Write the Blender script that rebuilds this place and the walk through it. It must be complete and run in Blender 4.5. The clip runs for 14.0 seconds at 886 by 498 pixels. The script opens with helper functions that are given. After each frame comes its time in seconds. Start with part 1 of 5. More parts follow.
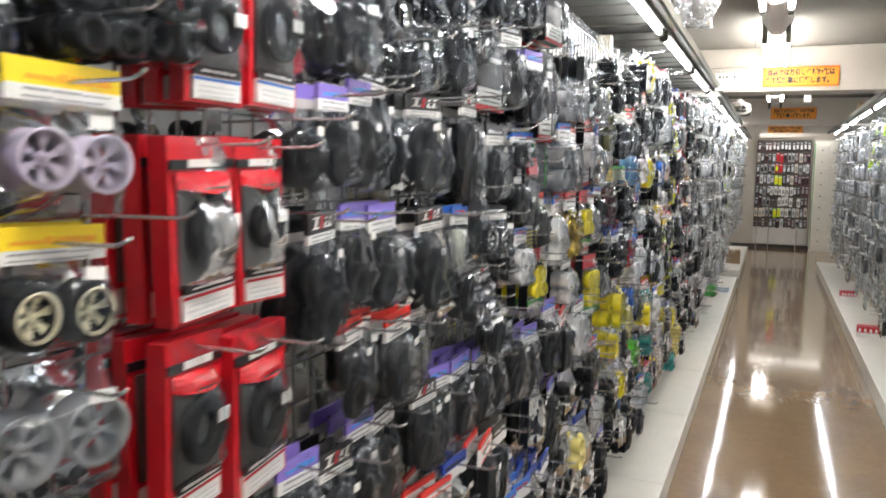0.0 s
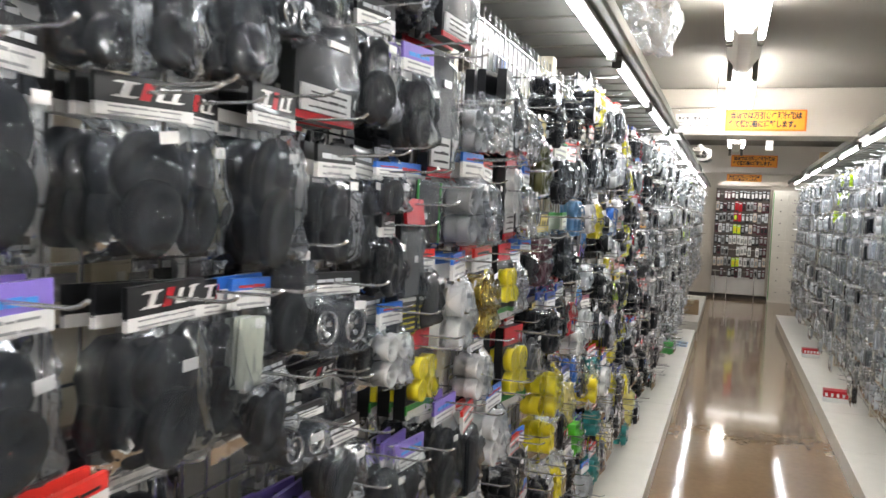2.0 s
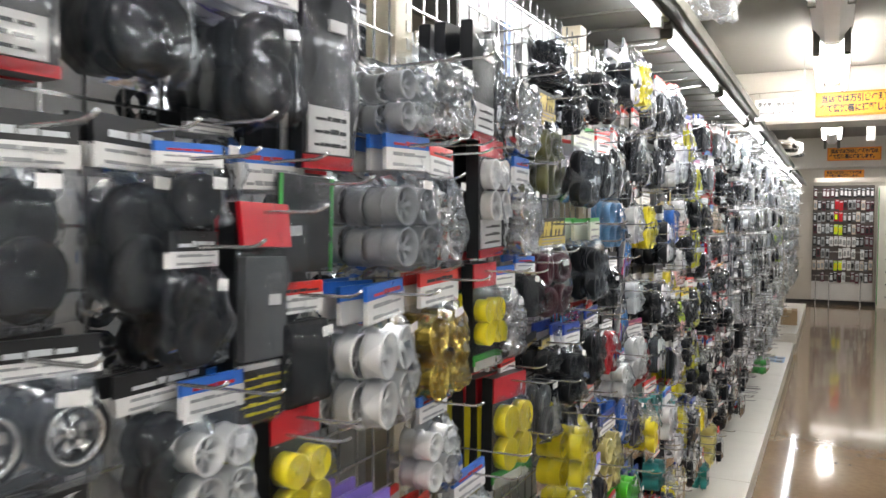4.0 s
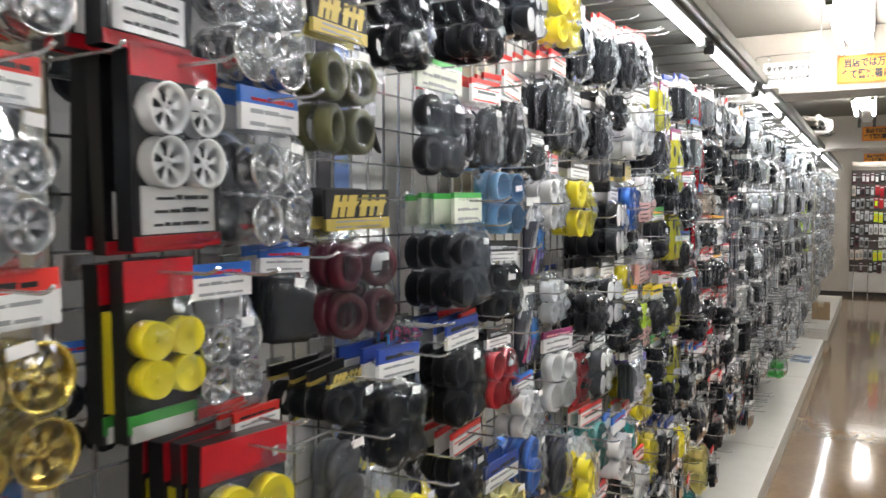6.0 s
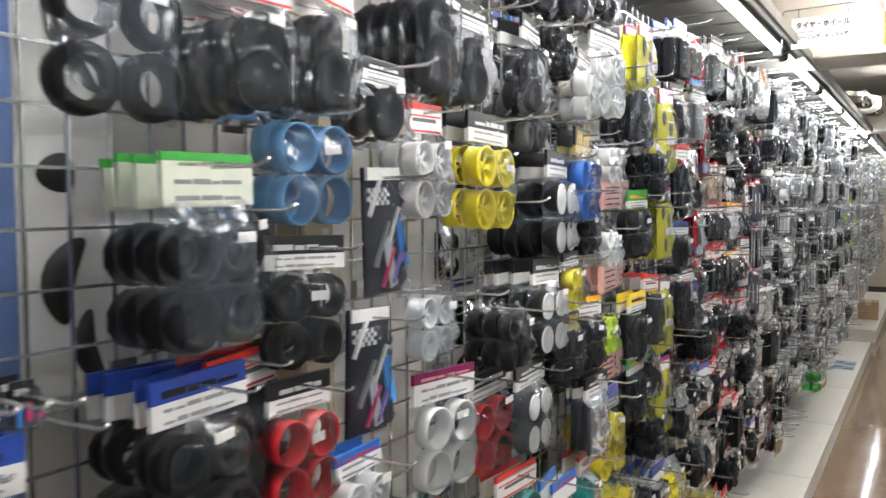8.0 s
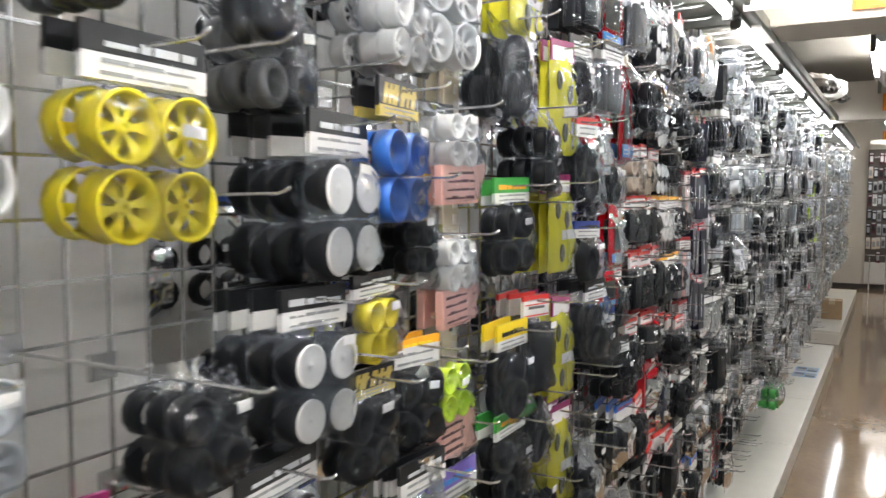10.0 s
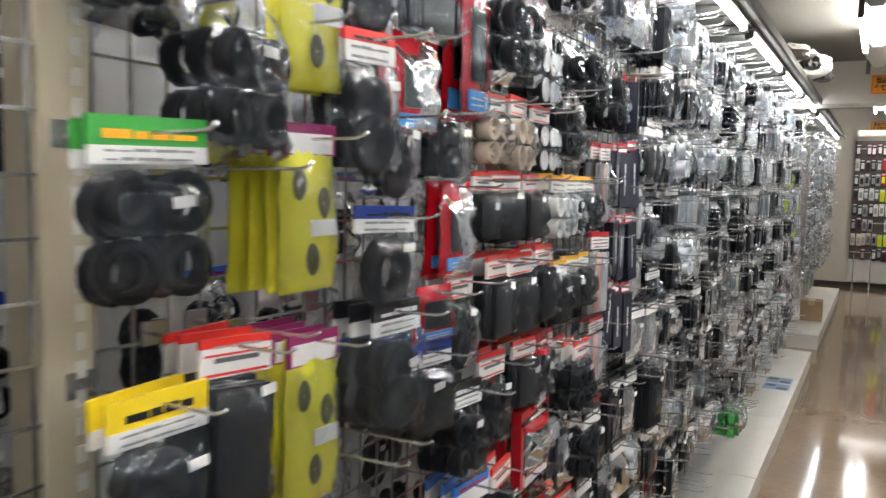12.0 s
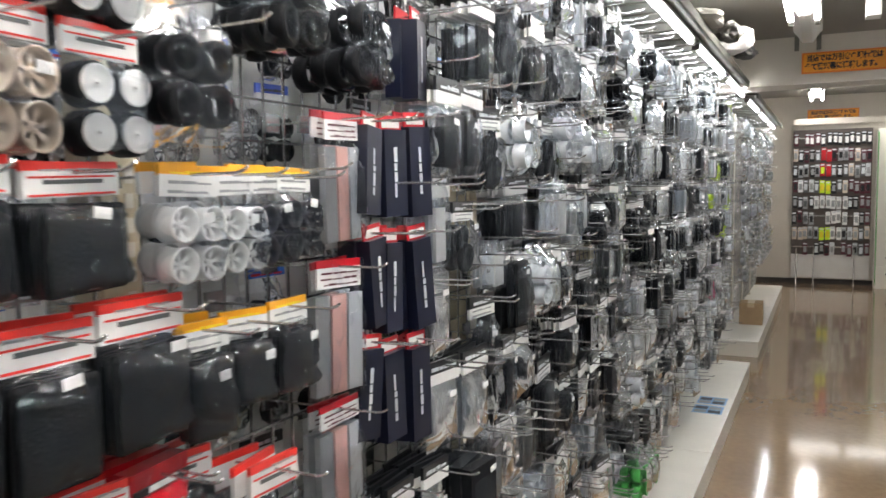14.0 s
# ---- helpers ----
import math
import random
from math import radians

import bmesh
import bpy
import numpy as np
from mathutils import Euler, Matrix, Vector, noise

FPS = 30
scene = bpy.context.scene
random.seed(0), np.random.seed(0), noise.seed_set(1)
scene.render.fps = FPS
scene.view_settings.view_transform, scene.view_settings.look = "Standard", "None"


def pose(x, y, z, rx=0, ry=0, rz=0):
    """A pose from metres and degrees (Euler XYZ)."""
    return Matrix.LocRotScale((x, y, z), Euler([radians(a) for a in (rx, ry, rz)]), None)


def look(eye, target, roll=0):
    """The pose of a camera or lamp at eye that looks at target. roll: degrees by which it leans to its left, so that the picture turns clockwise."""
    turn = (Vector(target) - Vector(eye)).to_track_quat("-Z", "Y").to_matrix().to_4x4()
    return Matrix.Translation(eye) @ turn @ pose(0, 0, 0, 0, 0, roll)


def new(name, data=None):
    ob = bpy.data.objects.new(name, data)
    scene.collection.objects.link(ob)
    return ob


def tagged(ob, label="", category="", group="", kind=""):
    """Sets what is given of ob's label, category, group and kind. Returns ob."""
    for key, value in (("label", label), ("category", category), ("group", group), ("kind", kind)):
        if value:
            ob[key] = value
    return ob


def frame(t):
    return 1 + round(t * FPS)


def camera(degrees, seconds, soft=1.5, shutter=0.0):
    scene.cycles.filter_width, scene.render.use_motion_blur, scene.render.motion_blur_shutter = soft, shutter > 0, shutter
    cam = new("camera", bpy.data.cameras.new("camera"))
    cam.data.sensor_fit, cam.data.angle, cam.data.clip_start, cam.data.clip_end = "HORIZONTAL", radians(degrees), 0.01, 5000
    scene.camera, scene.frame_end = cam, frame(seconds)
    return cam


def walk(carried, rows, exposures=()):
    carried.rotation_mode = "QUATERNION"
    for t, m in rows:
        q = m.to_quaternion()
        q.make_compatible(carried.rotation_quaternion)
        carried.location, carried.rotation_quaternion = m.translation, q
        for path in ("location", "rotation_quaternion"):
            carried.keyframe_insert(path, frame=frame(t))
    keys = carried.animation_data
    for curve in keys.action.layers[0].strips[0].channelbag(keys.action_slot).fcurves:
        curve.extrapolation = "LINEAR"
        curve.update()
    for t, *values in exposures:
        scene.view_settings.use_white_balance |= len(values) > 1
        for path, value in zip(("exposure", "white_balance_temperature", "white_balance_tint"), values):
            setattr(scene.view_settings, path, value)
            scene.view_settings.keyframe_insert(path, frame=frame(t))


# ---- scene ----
cam = camera(59.1, 14.0, 1.5, 0.45)
PATH = [
    (0, (0.365, 0.555, 1.488), (-0.404, 2.39, 1.281), 1.0),
    (0.5, (0.428, 0.711, 1.51), (-0.382, 2.535, 1.38), 1.0),
    (1, (0.409, 0.864, 1.498), (-0.432, 2.676, 1.39), 1.0),
    (1.5, (0.354, 1.061, 1.511), (-0.429, 2.898, 1.406), 1.7),
    (2, (0.32, 1.182, 1.503), (-0.364, 3.058, 1.399), 2.6),
    (2.2, (0.329, 1.236, 1.5), (-0.368, 3.108, 1.392), 2.3),
    (4.3, (0.364, 1.839, 1.501), (-0.533, 3.625, 1.427), 0.3),
    (4.5, (0.377, 1.907, 1.496), (-0.514, 3.696, 1.42), 0.3),
    (5, (0.443, 2.096, 1.489), (-0.486, 3.864, 1.409), 0.8),
    (5.5, (0.484, 2.242, 1.474), (-0.494, 3.984, 1.38), 0.6),
    (6, (0.462, 2.421, 1.479), (-0.51, 4.166, 1.375), 0.2),
    (6.5, (0.417, 2.578, 1.476), (-0.539, 4.33, 1.357), -0.1),
    (7, (0.408, 2.738, 1.465), (-0.558, 4.482, 1.317), -0.2),
    (7.5, (0.454, 2.937, 1.464), (-0.574, 4.648, 1.334), 0.2),
    (8, (0.452, 3.104, 1.457), (-0.607, 4.796, 1.336), -0.1),
    (8.5, (0.406, 3.264, 1.472), (-0.595, 4.992, 1.346), -0.5),
    (8.7, (0.392, 3.321, 1.464), (-0.579, 5.064, 1.333), -0.6),
    (10.8, (0.422, 4.035, 1.451), (-0.587, 5.755, 1.3), 0.6),
    (11, (0.409, 4.098, 1.443), (-0.587, 5.825, 1.286), 0.5),
    (11.5, (0.405, 4.304, 1.439), (-0.581, 6.034, 1.262), 0.9),
    (12, (0.414, 4.527, 1.433), (-0.557, 6.267, 1.259), 1.3),
    (12.5, (0.38, 4.755, 1.437), (-0.543, 6.522, 1.27), -0.1),
    (13, (0.377, 4.965, 1.436), (-0.459, 6.775, 1.279), -1.5),
    (13.5, (0.438, 5.199, 1.434), (-0.39, 7.013, 1.278), -0.9),
    (14, (0.46, 5.414, 1.421), (-0.416, 7.205, 1.263), -0.7),
]
walk(cam, [(t, look(eye, target, roll)) for t, eye, target, roll in PATH], [(0.0, 0.79), (10.8, 0.79), (14.0, 0.83)])

# ---- world, light ----
scene.cycles.transparent_max_bounces = 20
world = bpy.data.worlds.new("world")
scene.world = world
world.use_nodes = True
world.node_tree.nodes["Background"].inputs[0].default_value = (0.9, 0.95, 1.0, 1)
world.node_tree.nodes["Background"].inputs[1].default_value = 0.02
TUBE_CANOPY, TUBE_CEILING = 27.0, 38.0


# ---- materials ----
MATS = {}


def shader(name, color, rough=0.5, metal=0.0, spec=0.5, vary=0.08, scale=30.0, bump=0.0, bump_scale=60.0, random_tint=0.0, coat=0.0):
    """Principled surface with mottling at two scales and fine relief."""
    key = (name, color)
    if key in MATS:
        return MATS[key]
    m = bpy.data.materials.new(name)
    m.use_nodes = True
    nt = m.node_tree
    b = nt.nodes["Principled BSDF"]
    b.inputs["Roughness"].default_value = rough
    b.inputs["Metallic"].default_value = metal
    b.inputs["Specular IOR Level"].default_value = spec
    b.inputs["Coat Weight"].default_value = coat
    co = nt.nodes.new("ShaderNodeTexCoord")
    n1 = nt.nodes.new("ShaderNodeTexNoise")
    n1.inputs["Scale"].default_value = scale
    n1.inputs["Detail"].default_value = 5
    n2 = nt.nodes.new("ShaderNodeTexNoise")
    n2.inputs["Scale"].default_value = scale / 9
    nt.links.new(co.outputs["Object"], n1.inputs["Vector"])
    nt.links.new(co.outputs["Object"], n2.inputs["Vector"])
    add = nt.nodes.new("ShaderNodeMath")
    add.operation = "ADD"
    nt.links.new(n1.outputs["Fac"], add.inputs[0])
    nt.links.new(n2.outputs["Fac"], add.inputs[1])
    mr = nt.nodes.new("ShaderNodeMapRange")
    mr.inputs["From Min"].default_value, mr.inputs["From Max"].default_value = 0.6, 1.4
    mr.inputs["To Min"].default_value, mr.inputs["To Max"].default_value = 1 - vary, 1 + vary
    nt.links.new(add.outputs[0], mr.inputs["Value"])
    fac = mr.outputs[0]
    if random_tint:
        oi = nt.nodes.new("ShaderNodeObjectInfo")
        m2 = nt.nodes.new("ShaderNodeMapRange")
        m2.inputs["To Min"].default_value, m2.inputs["To Max"].default_value = 1 - random_tint, 1 + random_tint
        nt.links.new(oi.outputs["Random"], m2.inputs["Value"])
        mul = nt.nodes.new("ShaderNodeMath")
        mul.operation = "MULTIPLY"
        nt.links.new(fac, mul.inputs[0])
        nt.links.new(m2.outputs[0], mul.inputs[1])
        fac = mul.outputs[0]
    vm = nt.nodes.new("ShaderNodeVectorMath")
    vm.operation = "SCALE"
    vm.inputs[0].default_value = color
    nt.links.new(fac, vm.inputs["Scale"])
    nt.links.new(vm.outputs[0], b.inputs["Base Color"])
    if bump:
        n3 = nt.nodes.new("ShaderNodeTexNoise")
        n3.inputs["Scale"].default_value = bump_scale
        n3.inputs["Detail"].default_value = 4
        nt.links.new(co.outputs["Object"], n3.inputs["Vector"])
        bp = nt.nodes.new("ShaderNodeBump")
        bp.inputs["Strength"].default_value = bump
        bp.inputs["Distance"].default_value = 0.004
        nt.links.new(n3.outputs["Fac"], bp.inputs["Height"])
        nt.links.new(bp.outputs[0], b.inputs["Normal"])
    MATS[key] = m
    return m


def film_material(name="clear_film", milky=0.013, tint=(0.975, 0.98, 0.985), haze=(0.66, 0.78, 0.95)):
    """Clear plastic film: see-through, with glossy creases. The default bluish haze paints in cool lamp sheen."""
    if name in MATS:
        return MATS[name]
    m = bpy.data.materials.new(name)
    m.use_nodes = True
    nt = m.node_tree
    nt.nodes.remove(nt.nodes["Principled BSDF"])
    out = nt.nodes["Material Output"]
    tr = nt.nodes.new("ShaderNodeBsdfTransparent")
    tr.inputs[0].default_value = (*tint, 1)
    gl = nt.nodes.new("ShaderNodeBsdfGlossy")
    gl.inputs[0].default_value = (0.93, 0.96, 1.0, 1)
    gl.inputs["Roughness"].default_value = 0.10
    df = nt.nodes.new("ShaderNodeBsdfDiffuse")
    df.inputs[0].default_value = (*haze, 1)
    co = nt.nodes.new("ShaderNodeTexCoord")
    n = nt.nodes.new("ShaderNodeTexNoise")
    n.noise_type = "RIDGED_MULTIFRACTAL"
    n.inputs["Scale"].default_value = 21
    n.inputs["Detail"].default_value = 1.6
    n.inputs["Distortion"].default_value = 0.9
    nt.links.new(co.outputs["Object"], n.inputs["Vector"])
    bp = nt.nodes.new("ShaderNodeBump")
    bp.inputs["Strength"].default_value = 0.9
    bp.inputs["Distance"].default_value = 0.006
    nt.links.new(n.outputs["Fac"], bp.inputs["Height"])
    nt.links.new(bp.outputs[0], gl.inputs["Normal"])
    fr = nt.nodes.new("ShaderNodeFresnel")
    fr.inputs["IOR"].default_value = 1.5
    nt.links.new(bp.outputs[0], fr.inputs["Normal"])
    mu = nt.nodes.new("ShaderNodeMath")
    mu.operation = "MULTIPLY_ADD"
    mu.inputs[1].default_value, mu.inputs[2].default_value = 0.85, 0.006
    mu.use_clamp = True
    nt.links.new(fr.outputs[0], mu.inputs[0])
    base = nt.nodes.new("ShaderNodeMixShader")
    base.inputs[0].default_value = milky
    nt.links.new(tr.outputs[0], base.inputs[1])
    nt.links.new(df.outputs[0], base.inputs[2])
    mix = nt.nodes.new("ShaderNodeMixShader")
    nt.links.new(mu.outputs[0], mix.inputs[0])
    nt.links.new(base.outputs[0], mix.inputs[1])
    nt.links.new(gl.outputs[0], mix.inputs[2])
    nt.links.new(mix.outputs[0], out.inputs["Surface"])
    MATS[name] = m
    return m


def glow(name, strength, color=(1.0, 0.97, 0.9)):
    m = bpy.data.materials.new(name)
    m.use_nodes = True
    b = m.node_tree.nodes["Principled BSDF"]
    b.inputs["Base Color"].default_value = (0.9, 0.9, 0.9, 1)
    b.inputs["Emission Color"].default_value = (*color, 1)
    b.inputs["Emission Strength"].default_value = strength
    return m


def floor_material():
    m = shader("polished_vinyl", (0.245, 0.162, 0.092), rough=0.09, vary=0.16, scale=26, bump=0.06, bump_scale=18, coat=0.35)
    nt = m.node_tree
    b = nt.nodes["Principled BSDF"]
    b.inputs["Coat Roughness"].default_value = 0.04
    nt.links.new(b.inputs["Normal"].links[0].from_socket, b.inputs["Coat Normal"])
    n = nt.nodes.new("ShaderNodeTexNoise")
    n.inputs["Scale"].default_value = 3.0
    n.inputs["Detail"].default_value = 6
    mr = nt.nodes.new("ShaderNodeMapRange")
    mr.inputs["To Min"].default_value, mr.inputs["To Max"].default_value = 0.04, 0.16
    nt.links.new(n.outputs["Fac"], mr.inputs["Value"])
    nt.links.new(mr.outputs[0], b.inputs["Roughness"])
    return m


STEEL = shader("chromed_wire", (0.62, 0.62, 0.62), rough=0.26, metal=0.8, vary=0.1, scale=80)
CREAM = shader("cream_enamel", (0.72, 0.70, 0.64), rough=0.32, vary=0.06, scale=9, bump=0.05, bump_scale=25)
BEIGE = shader("beige_enamel_post", (0.55, 0.49, 0.36), rough=0.4, vary=0.08, scale=12, bump=0.05)
GREYMETAL = shader("dull_grey_steel", (0.12, 0.118, 0.104), rough=0.8, metal=0.0, vary=0.14, scale=8, bump=0.06, bump_scale=14)
LIPMETAL = shader("scuffed_grey_rail", (0.10, 0.097, 0.080), rough=0.8, metal=0.0, vary=0.16, scale=18, bump=0.08)
PANEL = shader("pale_grey_board", (0.62, 0.61, 0.59), rough=0.6, vary=0.07, scale=6, bump=0.05)
WALLWHITE = shader("white_wall_paint", (0.50, 0.465, 0.41), rough=0.7, vary=0.05, scale=5, bump=0.08, bump_scale=90)
# ceiling colour is darker than its off-white paint, offsetting the strong tubes
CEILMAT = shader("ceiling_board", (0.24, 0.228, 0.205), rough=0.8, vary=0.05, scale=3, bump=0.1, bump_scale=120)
DARK = shader("dark_skirting", (0.03, 0.028, 0.026), rough=0.5, vary=0.15, scale=20)
WHITEPL = shader("white_plastic", (0.80, 0.80, 0.79), rough=0.35, vary=0.04, scale=20)
INK = shader("black_ink", (0.02, 0.02, 0.022), rough=0.5, vary=0.1, scale=40)
FILM = film_material()
# these two films carry more haze colour, for a stronger painted sheen
FILM_HAZY = film_material("hazy_film", milky=0.02)
FILM_FOG = film_material("cloudy_film", milky=0.055)
LAMP_C = glow("canopy_tube_light", TUBE_CANOPY, (0.945, 0.965, 1.0))
LAMP_T = glow("ceiling_tube_light", TUBE_CEILING, (1.0, 0.957, 0.905))


# ---- mesh helpers ----
def box(bm, x0, x1, y0, y1, z0, z1, bev=0.0):
    r = bmesh.ops.create_cube(bm, size=1.0)
    vs = r["verts"]
    for v in vs:
        v.co = Vector(((x0 + x1) / 2 + v.co.x * (x1 - x0), (y0 + y1) / 2 + v.co.y * (y1 - y0), (z0 + z1) / 2 + v.co.z * (z1 - z0)))
    if bev:
        es = list({e for v in vs for e in v.link_edges})
        bmesh.ops.bevel(bm, geom=es, offset=bev, segments=2, affect="EDGES", profile=0.6)
    return vs


def lathe(bm, profile, segs, axis="x", at=(0, 0, 0), close=False):
    """Turns a profile of (along, radius) round an axis."""
    rings = []
    for k in range(segs):
        a = 2 * math.pi * k / segs
        ring = []
        for u, r in profile:
            p = (u, r * math.cos(a), r * math.sin(a)) if axis == "x" else (r * math.cos(a), u, r * math.sin(a)) if axis == "y" else (r * math.cos(a), r * math.sin(a), u)
            ring.append(bm.verts.new(Vector(p) + Vector(at)))
        rings.append(ring)
    n = len(profile)
    for k in range(segs):
        a, b = rings[k], rings[(k + 1) % segs]
        for i in range(n if close else n - 1):
            j = (i + 1) % n
            f = bm.faces.new((a[i], a[j], b[j], b[i]))
            f.smooth = True


def wire(bm, pts, r, sides=5):
    """A round wire along points."""
    rings = []
    for i, p in enumerate(pts):
        p = Vector(p)
        d = (Vector(pts[min(i + 1, len(pts) - 1)]) - Vector(pts[max(i - 1, 0)])).normalized()
        u = d.orthogonal().normalized() if i == 0 else (rings_u - d * rings_u.dot(d)).normalized()
        rings_u = u
        v = d.cross(u)
        rings.append([bm.verts.new(p + r * (math.cos(2 * math.pi * k / sides) * u + math.sin(2 * math.pi * k / sides) * v)) for k in range(sides)])
    for a, b in zip(rings, rings[1:]):
        for k in range(sides):
            f = bm.faces.new((a[k], a[(k + 1) % sides], b[(k + 1) % sides], b[k]))
            f.smooth = True
    bm.faces.new(rings[0][::-1])
    bm.faces.new(rings[-1])


def mesh_of(name, bm, material):
    bmesh.ops.recalc_face_normals(bm, faces=bm.faces)
    me = bpy.data.meshes.new(name)
    bm.to_mesh(me)
    bm.free()
    me.materials.append(material)
    return me


def part(name, bm, material, parent=None, label=""):
    ob = new(name, mesh_of(name, bm, material))
    ob.parent = parent
    if label:
        ob["label"] = label
    return ob


class Ghost:
    """A place in a bulk of goods that is joined into one object."""

    def __init__(self, m):
        self.m = m


BULK = {"on": False, "mirror": False, "items": []}


def put(name, me, parent, x=0, y=0, z=0, rx=0, ry=0, rz=0):
    """A part that shares a mesh."""
    if isinstance(parent, Ghost):
        m = parent.m @ pose(x, y, z, rx, ry, rz)
        BULK["items"].append((me, m))
        return Ghost(m)
    ob = new(name, me)
    ob.parent = parent
    ob.matrix_basis = pose(x, y, z, rx, ry, rz)
    if name in ("mark", "print", "label_print"):
        tagged(ob, kind="stuff")
    return ob


def thing(name, x, y, z, label, category, group="", kind="", rx=0, ry=0, rz=0):
    if BULK["mirror"]:
        x, rz = 1.055 - x, rz + 180
    if BULK["on"]:
        return Ghost(pose(x, y, z, rx, ry, rz))
    ob = new(name)
    ob.empty_display_size = 0.05
    ob.matrix_basis = pose(x, y, z, rx, ry, rz)
    return tagged(ob, label, category, group, kind)


def flush(name, label, category):
    """Joins the goods of the bulk into one object of kind stuff."""
    verts, faces, mats, index, n = [], [], [], [], 0
    slot = {}
    for me, m in BULK["items"]:
        co = np.empty(len(me.vertices) * 3, dtype=np.float32)
        me.vertices.foreach_get("co", co)
        a = np.array(m)
        verts.append(co.reshape(-1, 3) @ a[:3, :3].T + a[:3, 3])
        k = slot.setdefault(me.materials[0].name, len(slot))
        if k == len(mats):
            mats.append(me.materials[0])
        for p in me.polygons:
            faces.append([v + n for v in p.vertices])
            index.append(k)
        n += len(me.vertices)
    BULK["items"] = []
    me = bpy.data.meshes.new(name)
    me.from_pydata(np.concatenate(verts).tolist(), [], faces)
    for m in mats:
        me.materials.append(m)
    me.polygons.foreach_set("material_index", index)
    me.polygons.foreach_set("use_smooth", [True] * len(faces))
    me.set_sharp_from_angle(angle=0.7)
    return tagged(new(name, me), label, category, kind="stuff")


def slab(name, x0, x1, y0, y1, z0, z1, material, label, category, bev=0.0, kind="structure"):
    bm = bmesh.new()
    box(bm, x0, x1, y0, y1, z0, z1, bev)
    return tagged(part(name, bm, material), label, category, kind=kind)


# ---- the room ----
CEIL = 2.44
END = 17.55
slab("floor", -3.2, 4.2, -4.0, END + 0.2, -0.1, 0.0, floor_material(), "brown polished vinyl shop floor reflecting the lamps", "floor")
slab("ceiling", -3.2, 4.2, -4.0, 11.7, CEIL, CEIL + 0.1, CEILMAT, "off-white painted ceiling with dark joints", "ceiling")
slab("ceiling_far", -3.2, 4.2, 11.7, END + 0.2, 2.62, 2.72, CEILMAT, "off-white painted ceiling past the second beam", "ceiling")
slab("wall_west", -3.3, -3.2, -4.0, END + 0.2, 0, 2.72, WALLWHITE, "white painted side wall", "wall")
slab("wall_east", 4.2, 4.3, -4.0, END + 0.2, 0, 2.72, WALLWHITE, "white painted side wall", "wall")
slab("wall_south", -3.2, 4.2, -4.1, -4.0, 0, 2.72, WALLWHITE, "white painted wall behind the aisle", "wall")
slab("wall_north", -3.2, 4.2, END, END + 0.1, 0, 2.62, WALLWHITE, "white painted end wall of the aisle", "wall")
slab("baseboard", -3.2, 4.2, END - 0.015, END - 0.001, 0.0, 0.07, DARK, "dark skirting along the end wall", "baseboard")
slab("beam_1", -3.2, 4.2, 7.10, 7.45, 2.11, CEIL - 0.001, WALLWHITE, "white boxed ceiling beam carrying signs", "beam", 0.006)
slab("beam_2", -3.2, 4.2, 11.52, 11.85, 2.11, 2.619, WALLWHITE, "white boxed ceiling beam carrying a sign", "beam", 0.006)


def lettering(body, size, x, y, z, parent, material, width=0):
    cu = bpy.data.curves.new("lettering", "FONT")
    cu.body, cu.size, cu.extrude, cu.offset = body, size, 0.0006, size * 0.045
    cu.align_x, cu.align_y = "CENTER", "CENTER"
    cu.materials.append(material)
    ob = new("lettering", cu)
    ob.parent = parent
    ob.matrix_basis = pose(x, y, z, 90, 0, 0)
    if width:
        bpy.context.view_layer.update()
        if ob.dimensions.x > 0.01:
            k = width / ob.dimensions.x
            ob.scale = (k, min(max(k, 0.8), 1.2), 1)
    return ob


ORANGE = shader("orange_sign_board", (0.74, 0.19, 0.01), rough=0.45, vary=0.05, scale=10)
YELLOWSIGN = shader("amber_sign_panel", (0.84, 0.32, 0.02), rough=0.45, vary=0.05, scale=10)


def warning_sign(x, y, z, w, h):
    t = thing("warning_sign", x, y, z, "orange shop notice with two lines of black lettering", "sign", "orange notices")
    bm = bmesh.new()
    box(bm, -w / 2, w / 2, -0.010, -0.003, -h / 2, h / 2, 0.001)
    part("board", bm, ORANGE, t)
    bm = bmesh.new()
    box(bm, -w / 2 + 0.012, w / 2 - 0.012, -0.013, -0.0095, -h / 2 + 0.012, h / 2 - 0.012)
    part("panel", bm, YELLOWSIGN, t)
    lettering("当店では万引きの現行犯は", h * 0.42, 0, -0.0145, h * 0.2, t, INK, w * 0.88)
    lettering("全て警察署に通報します。", h * 0.42, -w * 0.02, -0.0145, -h * 0.2, t, INK, w * 0.84)


warning_sign(0.51, 7.10, 2.216, 0.525, 0.148)
warning_sign(0.555, 11.52, 2.25, 0.53, 0.145)
warning_sign(0.53, END, 2.35, 0.635, 0.155)


